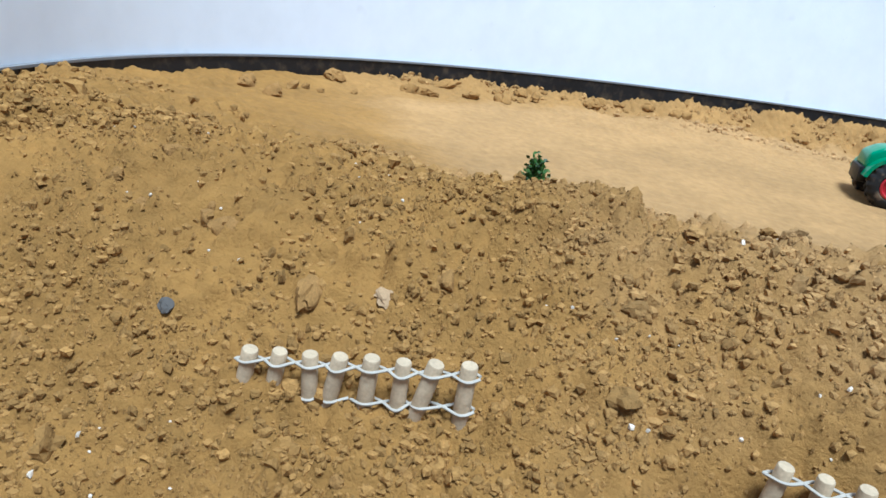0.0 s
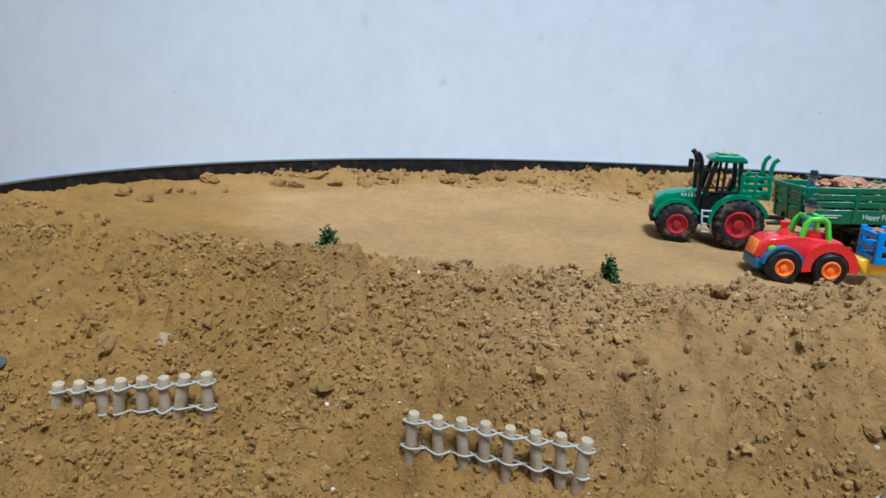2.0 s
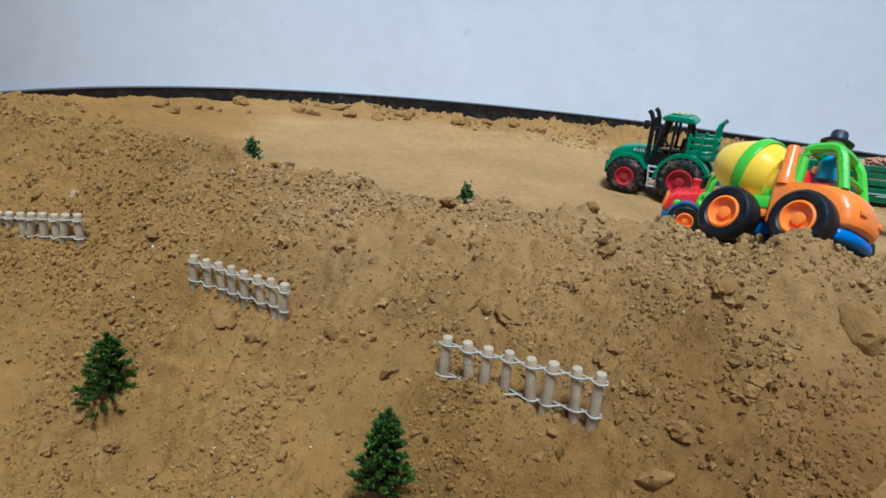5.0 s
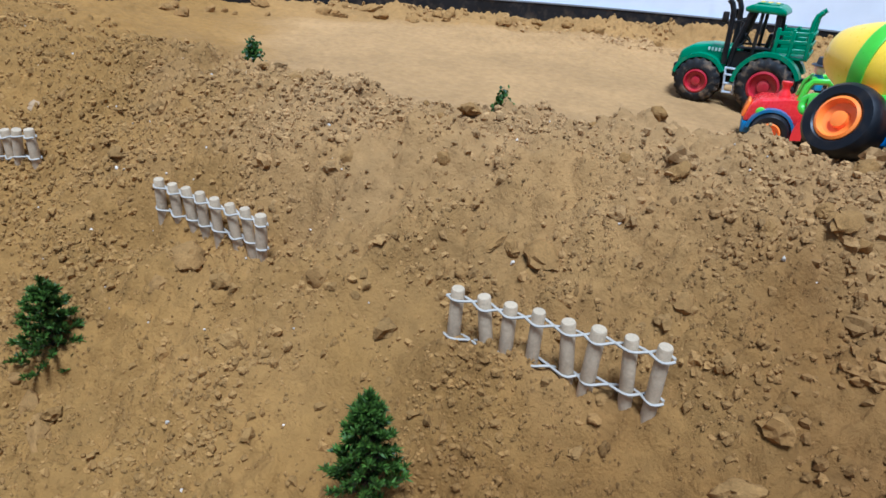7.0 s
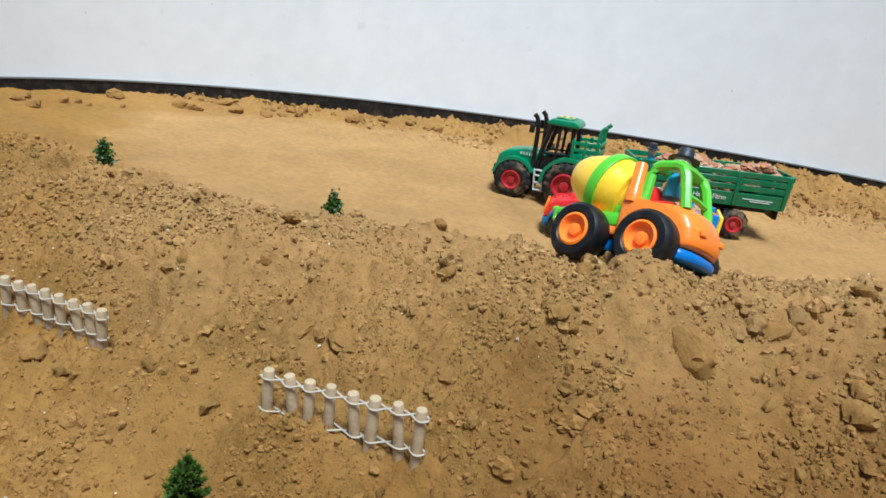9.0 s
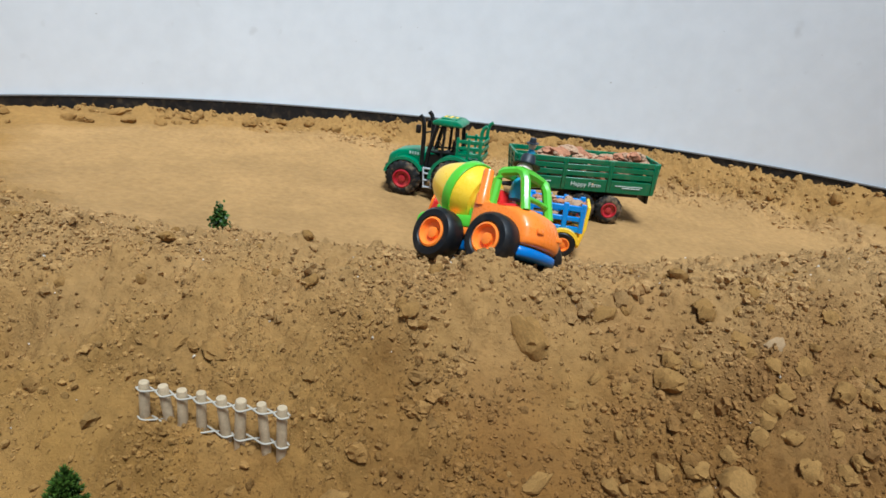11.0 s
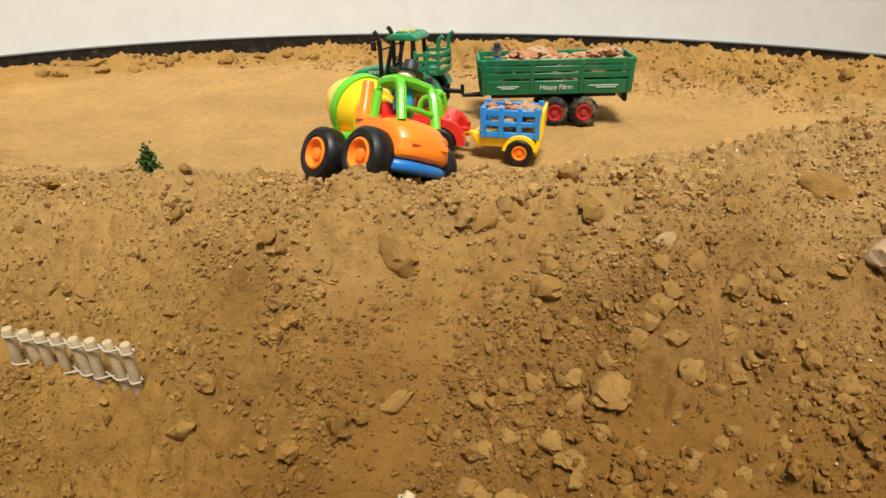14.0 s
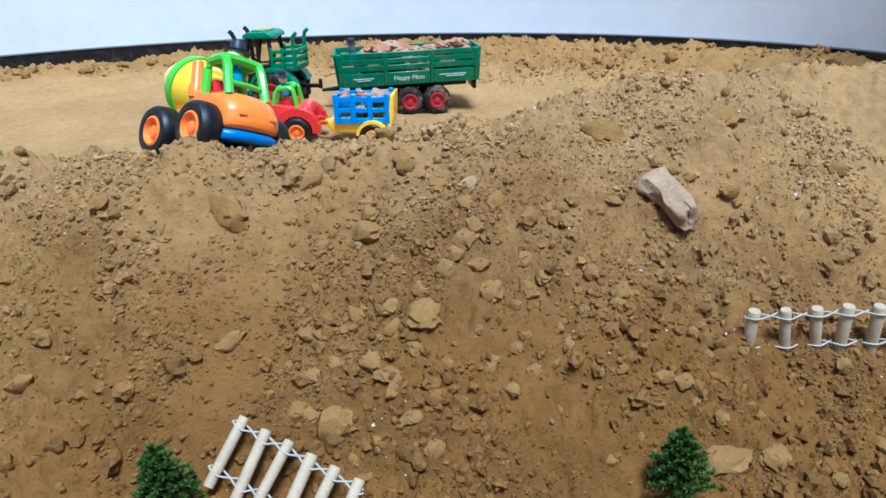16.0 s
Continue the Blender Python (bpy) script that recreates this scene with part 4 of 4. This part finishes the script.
# large clods and flat stones that stand out
for x, y, r, sx, sy, sz in ((0.934, 0.487, 0.021, 1.35, 0.9, 0.8), (1.071, 0.480, 0.017, 1.1, 0.9, 0.9), (1.330, 0.580, 0.020, 1.5, 0.9, 0.7), (1.124, 0.408, 0.021, 1.0, 0.9, 0.8),
                            (0.604, 0.456, 0.014, 1.5, 0.8, 0.6), (1.170, 0.470, 0.014, 1.2, 1, 0.8), (1.145, 0.520, 0.013, 1, 1, 0.8),
                            (1.245, 0.555, 0.012, 1, 1, 0.8), (0.945, 0.385, 0.011, 0.8, 1.6, 0.7), (0.375, 0.418, 0.018, 1.1, 1, 0.9), (0.491, 0.416, 0.012, 1.1, 1, 0.8), (0.043, 0.539, 0.012, 1.4, 0.9, 0.8), (1.001, 0.474, 0.007, 1.3, 0.9, 0.8), (0.780, 0.339, 0.014, 0.8, 1.3, 0.9), (0.593, 0.436, 0.009, 1, 1, 0.8),
                            (0.642, 0.452, 0.016, 1.2, 1, 0.8), (1.042, 0.335, 0.017, 1.2, 1, 0.9), (1.075, 0.375, 0.013, 0.9, 1, 1), (1.060, 0.415, 0.011, 0.8, 1.1, 1),
                            (1.010, 0.345, 0.011, 1, 1, 1), (1.380, 0.300, 0.020, 1.4, 1, 0.7), (1.425, 0.295, 0.012, 1.2, 1, 0.8), (1.190, 0.420, 0.013, 1, 1, 0.9),
                            (1.235, 0.480, 0.012, 1, 1, 0.9), (1.150, 0.440, 0.012, 1, 1, 0.9), (1.480, 0.620, 0.018, 1.3, 1, 0.7), (1.430, 0.700, 0.016, 1.3, 1, 0.6),
                            (-0.005, 1.535, 0.024, 1.6, 0.8, 0.6), (0.300, 0.320, 0.012, 1.3, 1, 0.8), (0.270, 0.300, 0.012, 1, 1, 0.8), (0.330, 0.300, 0.013, 0.8, 1.6, 0.8),
                            (0.720, 0.500, 0.011, 1, 1, 0.8), (0.820, 0.470, 0.012, 1.2, 1, 0.8), (1.010, 0.535, 0.014, 1.4, 1, 0.7), (1.090, 0.575, 0.012, 1, 1, 0.8)):
    clod(x, y, r * (0.8 if x < 0.9 else 0.95), sx=sx, sy=sy, sz=sz)
clod(1.388, 0.510, 0.036, slab_mesh(), 1, 1, 1, 30, 0.25, "long flat slab of pale brown stone on the slope", name="slab_stone", category="stone")
clod(-0.037, 0.522, 0.0052, stone_mesh("grey_pebble", 52, 3, SLATE, 0.2, 0.7), 1, 1.2, 0.8, 40, 0.2, "small smooth grey pebble in the soil", name="pebble", category="stone")
clod(0.088, 0.548, 0.0065, stone_mesh("pale_pebble", 53, 3, TAN, 0.2, 0.6), 1, 1.2, 0.8, 40, 0.2, "small pale pebble in the soil", name="pebble", category="stone")
clod(1.176, 0.513, 0.008, stone_mesh("pale_pebble", 54, 3, TAN, 0.25, 0.6), 1, 1.3, 0.9, 140, 0.1, "small pale pebble in the soil", name="pebble", category="stone")
# scattered clods, thickest on the right-hand slope
for k in range(210):
    while True:
        x, y = rng.uniform(-0.2, 1.6), rng.uniform(0.26, 0.66)
        if rng.random() < (0.3 + 0.6 * min(max((x - 0.8) / 0.4, 0), 1)) * (1 - float(slid(np.array([x]), np.array([y]))[0])):
            break
    clod(x, y, 0.0035 + 0.006 * rng.random() ** 1.8, sink=0.55, sx=rng.uniform(0.8, 1.35))
for k in range(55):
    x, y = rng.gauss(1.20, 0.13), rng.uniform(0.30, 0.58)
    clod(x, y, rng.uniform(0.0055, 0.0115), sink=0.48, sx=rng.uniform(0.8, 1.3), sz=rng.uniform(0.7, 1.0))
# clods on the bank along the wall
for k in range(90):
    a, r = rng.uniform(0.25, 2.9), rng.uniform(0.87, 0.97)
    x, y = WALL_X - WALL_A * r * math.cos(a), WALL_Y + WALL_B * r * math.sin(a)
    clod(x, y, 0.006 + 0.011 * rng.random() ** 2, sink=0.35, sx=rng.uniform(0.9, 1.5), label="crumbly brown soil clod lying on the bank", group="clods on the bank")

# loads
for k in range(96):
    u, v = rng.uniform(-0.138, 0.10), rng.uniform(-0.040, 0.040)
    heap = (0.084 if k < 40 else 0.118) + 0.018 * (1 - (v / 0.045) ** 2) + 0.006 * math.sin(u * 40)
    p = TLP @ Vector((u, v, heap))
    clod(p.x, p.y, rng.uniform(0.008, 0.018), RUBBLE[k % 5], 1.2, 1, 0.8, sink=0.6, z=p.z, label="lump of broken brick rubble heaped in the green trailer", name="rubble_lump", category="rubble", group="rubble in the trailer")
for k in range(34):
    u, v = rng.uniform(-0.046, 0.042), rng.uniform(-0.023, 0.023)
    p = CART @ Vector((u, v, (0.066 if k < 12 else 0.092) + 0.012 * rng.random()))
    clod(p.x, p.y, rng.uniform(0.007, 0.011), RUBBLE[k % 5], 1.2, 1, 0.8, sink=0.6, z=p.z, label="lump of brick rubble heaped in the blue cart", name="rubble_lump", category="rubble", group="rubble in the cart")


def gravel(name, count, box4, rmin, rmax, mat, seed, label, keep=lambda x, y: True, sink=0.3, detail=1):
    """Loose crumbs too many to count, joined in one mesh."""
    bm = bmesh.new()
    if detail:
        bmesh.ops.create_icosphere(bm, subdivisions=detail, radius=1.0)
    else:
        bmesh.ops.create_cone(bm, segments=4, radius1=1.0, radius2=0.5, depth=1.3, cap_ends=True)
        bmesh.ops.triangulate(bm, faces=[f for f in bm.faces if f.normal.z > -0.9])
        bmesh.ops.delete(bm, geom=[f for f in bm.faces if len(f.verts) > 3], context="FACES_ONLY")
    bm.verts.index_update()
    unit = np.array([v.co[:] for v in bm.verts])
    tri = np.array([[v.index for v in f.verts] for f in bm.faces])
    bm.free()
    g = np.random.default_rng(seed)
    xy = np.stack([g.uniform(box4[0], box4[1], count * 4), g.uniform(box4[2], box4[3], count * 4)], -1)
    dens = np.clip(0.35 + 0.8 * rolling(xy[:, 0], xy[:, 1], 0.09, seed) + 0.6 * rolling(xy[:, 0], xy[:, 1], 0.03, seed + 1), 0.05, 1) * keep(xy[:, 0], xy[:, 1])
    xy = xy[g.random(len(xy)) < dens][:count]
    n = len(xy)
    rad = rmin + (rmax - rmin) * g.random(n) ** 3.2
    z = height(xy[:, 0], xy[:, 1])
    jit = unit[None] * (1 + 0.28 * g.standard_normal((n, len(unit), 1)).clip(-1.4, 1.4))
    jit = jit * (0.75 + 0.5 * g.random((n, 1, 3)))
    co = jit * rad[:, None, None] + np.stack([xy[:, 0], xy[:, 1], z + rad * (0.55 - sink)], -1)[:, None]
    faces = (tri[None] + (np.arange(n) * len(unit))[:, None, None]).reshape(-1, 3)
    me = bpy.data.meshes.new(name)
    me.from_pydata(co.reshape(-1, 3).tolist(), [], faces.tolist())
    me.materials.append(mat)
    return tagged(new(name, me), label, "gravel", kind="stuff")


on_slope = lambda x, y: (roughness_at(x, y) > 0.5) * (1 - 0.7 * slid(x, y))
gravel("soil_crumbs", 44000, (-0.3, 1.65, 0.18, 0.76), 0.0011, 0.0036, CLOD, 5, "loose crumbs of brown soil over the slope", on_slope, 0.5)
gravel("fine_crumbs", 62000, (-0.25, 1.6, 0.2, 0.74), 0.0005, 0.0019, CLOD, 15, "fine grains of brown soil over the slope", on_slope, 0.35, 0)
heaped = lambda x, y: np.clip((x - 0.85) / 0.3 + 0.25, 0.12, 1) * np.clip((0.66 - y) / 0.08, 0.1, 1) * (1 - slid(x, y))
gravel("broken_clods", 2600, (-0.25, 1.6, 0.2, 0.68), 0.0028, 0.0085, CLOD, 9, "broken lumps of brown soil strewn down the slope", heaped, 0.5, 2)
gravel("bank_crumbs", 11000, (-0.4, 2.1, 0.7, 1.84), 0.0015, 0.0065, CLOD, 6, "loose crumbs of brown soil on the bank by the wall", on_slope, 0.5)
gravel("pale_grit", 320, (-0.3, 1.65, 0.22, 0.72), 0.0008, 0.0022, GRIT, 7, "tiny pale chips of grit glinting in the soil", on_slope, 0.1)


# ---- peg fences ----
def peg_fence(name, left, right, high_post, count, label, radius=0.0044, lean=0.0, plan=None, foot=0.029):
    """Round pegs bound with two twisted lines of white twine; the tops run from left to right."""
    t = thing(name, pose(*left), label, "fence", "peg fences on the slope")
    way = Vector(right) - Vector(left)
    r = random.Random(len(label) + int(left[0] * 1000))
    tops, feet = [], []
    for k in range(count):
        p = way * (k / (count - 1))
        up = Vector((0.12 * r.uniform(-1, 1) + lean, -0.10 if plan is None else plan, 1.0)).normalized()
        a, b = p - up * high_post, p + up * r.uniform(-0.001, 0.001)
        bm = bmesh.new()
        rad = radius * r.uniform(0.93, 1.07)
        n = 14
        turned(bm, [(rad * 0.5, 0), (rad * 0.97, 0.0), (rad, 0.002), (rad * 1.02, (b - a).length * 0.5), (rad, (b - a).length - 0.0008), (rad * 0.9, (b - a).length), (rad * 0.3, (b - a).length)], Matrix.Translation(a) @ up.to_track_quat("Z", "Y").to_matrix().to_4x4(), n)
        part("peg", bm, WOOD, t)
        tops.append(b - up * 0.0075)
        feet.append(b - up * foot)
    for line in (tops, feet):
        for s in (-1, 1):
            path = []
            for k in range(count):
                side = s * (1 if k % 2 else -1)
                path.append(line[k] + Vector((0, side * radius * 1.18, 0.0006 * s)))
                if k < count - 1:
                    path.append((line[k] + line[k + 1]) / 2 + Vector((0, side * radius * 0.12, 0.0006)))
            path = [line[0] - way.normalized() * 0.008] + path + [line[-1] + way.normalized() * 0.008]
            fine = []
            for k in range(len(path) - 1):
                p0, p1, p2, p3 = (path[min(max(k + d, 0), len(path) - 1)] for d in (-1, 0, 1, 2))
                for u in (0, 0.25, 0.5, 0.75):
                    fine.append(0.5 * ((2 * p1) + (p2 - p0) * u + (2 * p0 - 5 * p1 + 4 * p2 - p3) * u * u + (3 * p1 - p0 - 3 * p2 + p3) * u**3))
            bm = bmesh.new()
            swept(bm, fine, 0.0009, 6)
            part("twine", bm, TWINE, t)
    return t


FENCE = "short fence of pale wooden pegs bound with white twine"
peg_fence("peg_fence", (0.024, 0.498, 0.041), (0.145, 0.488, 0.060), 0.050, 8, FENCE, lean=0.1)
peg_fence("peg_fence", (0.304, 0.472, 0.047), (0.425, 0.442, 0.049), 0.050, 8, FENCE)
peg_fence("peg_fence", (0.602, 0.394, 0.053), (0.730, 0.365, 0.063), 0.062, 8, FENCE, foot=0.038)
peg_fence("peg_fence", (1.438, 0.397, 0.012), (1.640, 0.385, 0.018), 0.068, 8, FENCE, 0.0055, lean=-0.13, foot=0.042)
peg_fence("peg_fence", (0.968, 0.327, -0.034), (1.068, 0.283, -0.069), 0.062, 6, "fallen peg fence of pale wood half buried in soil", 0.0050, lean=0.70, plan=1.15, foot=0.048)


# ---- toy trees ----
def toy_tree(m, tall, wide, seed):
    t = thing("toy_tree", m, "dark green plastic toy fir tree standing in the soil", "toy tree", "toy trees on the slope")
    r = random.Random(seed)
    bm = bmesh.new()
    rod(bm, (0, 0, -0.012), (0, 0, tall * 0.9), 0.0028, 0.0008, 8)
    limbs = []
    for k in range(64):
        h = tall * (0.03 + 0.87 * k / 64)
        a = k * 2.4
        reach = wide * (1 - h / tall) ** 0.75 * r.uniform(0.75, 1.05)
        tip = Vector((math.cos(a) * reach, math.sin(a) * reach, h + reach * 0.5))
        rod(bm, (0, 0, h), tip, 0.0009, 0.0004, 5)
        limbs.append((Vector((0, 0, h)), tip))
    part("trunk", bm, BARK, t)
    co, faces = [], []
    for a, b in limbs + [(Vector((0, 0, tall * 0.85)), Vector((0, 0, tall)))]:
        for _ in range(110):
            u = r.random() ** 0.6
            p = a.lerp(b, u)
            d = ((b - a).normalized() * 0.9 + Vector((0, 0, 0.35)) + Vector((r.gauss(0, 1), r.gauss(0, 1), r.gauss(0.35, 0.8))).normalized()).normalized()
            w = d.cross(Vector((r.gauss(0, 1), r.gauss(0, 1), r.gauss(0, 1)))).normalized() * 0.00048
            n = len(co)
            q = p + d * r.uniform(0.0035, 0.0065)
            co += [p - w, p + w, (p + q) / 2 + w * 1.4, q, (p + q) / 2 - w * 1.4]
            faces += [(n, n + 1, n + 2, n + 4), (n + 4, n + 2, n + 3)]
    me = bpy.data.meshes.new("crown")
    me.from_pydata([c[:] for c in co], [], faces)
    me.materials.append(NEEDLE)
    crown = new("crown", me)
    crown.parent = t
    return t


def toy_bush(m, tall, seed):
    t = thing("toy_bush", m, "tiny green plastic bush standing at the yard edge", "toy bush", "toy bushes at the yard edge")
    r = random.Random(seed)
    bm = bmesh.new()
    twigs = []
    for k in range(14):
        a = k * 2.4
        high_up = 0.35 + 0.65 * k / 13
        reach = tall * 0.40 * (1.08 - high_up) * r.uniform(0.7, 1.1)
        tip = Vector((math.cos(a) * reach, math.sin(a) * reach, tall * high_up))
        rod(bm, (0, 0, -0.006), tip, 0.0008, 0.0004, 5)
        twigs.append(tip)
    part("stem", bm, BARK, t)
    co, faces = [], []
    for tip in twigs:
        for _ in range(44):
            p = tip * r.uniform(0.6, 1.0) + Vector((r.gauss(0, 1), r.gauss(0, 1), r.gauss(0, 1))) * tall * 0.06
            d = Vector((r.gauss(0, 1), r.gauss(0, 1), r.gauss(0.3, 1))).normalized() * tall * 0.12
            w = d.cross(Vector((r.gauss(0, 1), r.gauss(0, 1), r.gauss(0, 1)))).normalized() * tall * 0.05
            n = len(co)
            co += [p, p + d * 0.5 + w, p + d, p + d * 0.5 - w]
            faces.append((n, n + 1, n + 2, n + 3))
    me = bpy.data.meshes.new("leaves")
    me.from_pydata([c[:] for c in co], [], faces)
    me.materials.append(LEAF)
    leaves = new("leaves", me)
    leaves.parent = t
    return t


toy_tree(pose(0.296, 0.352, plain_at(0.296, 0.352) - 0.018, 4, 3, 0), 0.088, 0.035, 1)
toy_tree(pose(0.584, 0.300, -0.047, -2, 2, 50), 0.074, 0.026, 2)
toy_tree(pose(0.918, 0.272, -0.090, 0, -6, 10), 0.074, 0.031, 3)
toy_tree(pose(1.330, 0.265, -0.090, 0, 5, 90), 0.068, 0.031, 4)
for x, y, h, s in ((0.172, 0.814, 0.043, 1), (0.511, 0.822, 0.046, 2), (0.866, 0.765, 0.030, 3)):
    toy_bush(pose(x, y, at(x, y) - 0.001), h, s)
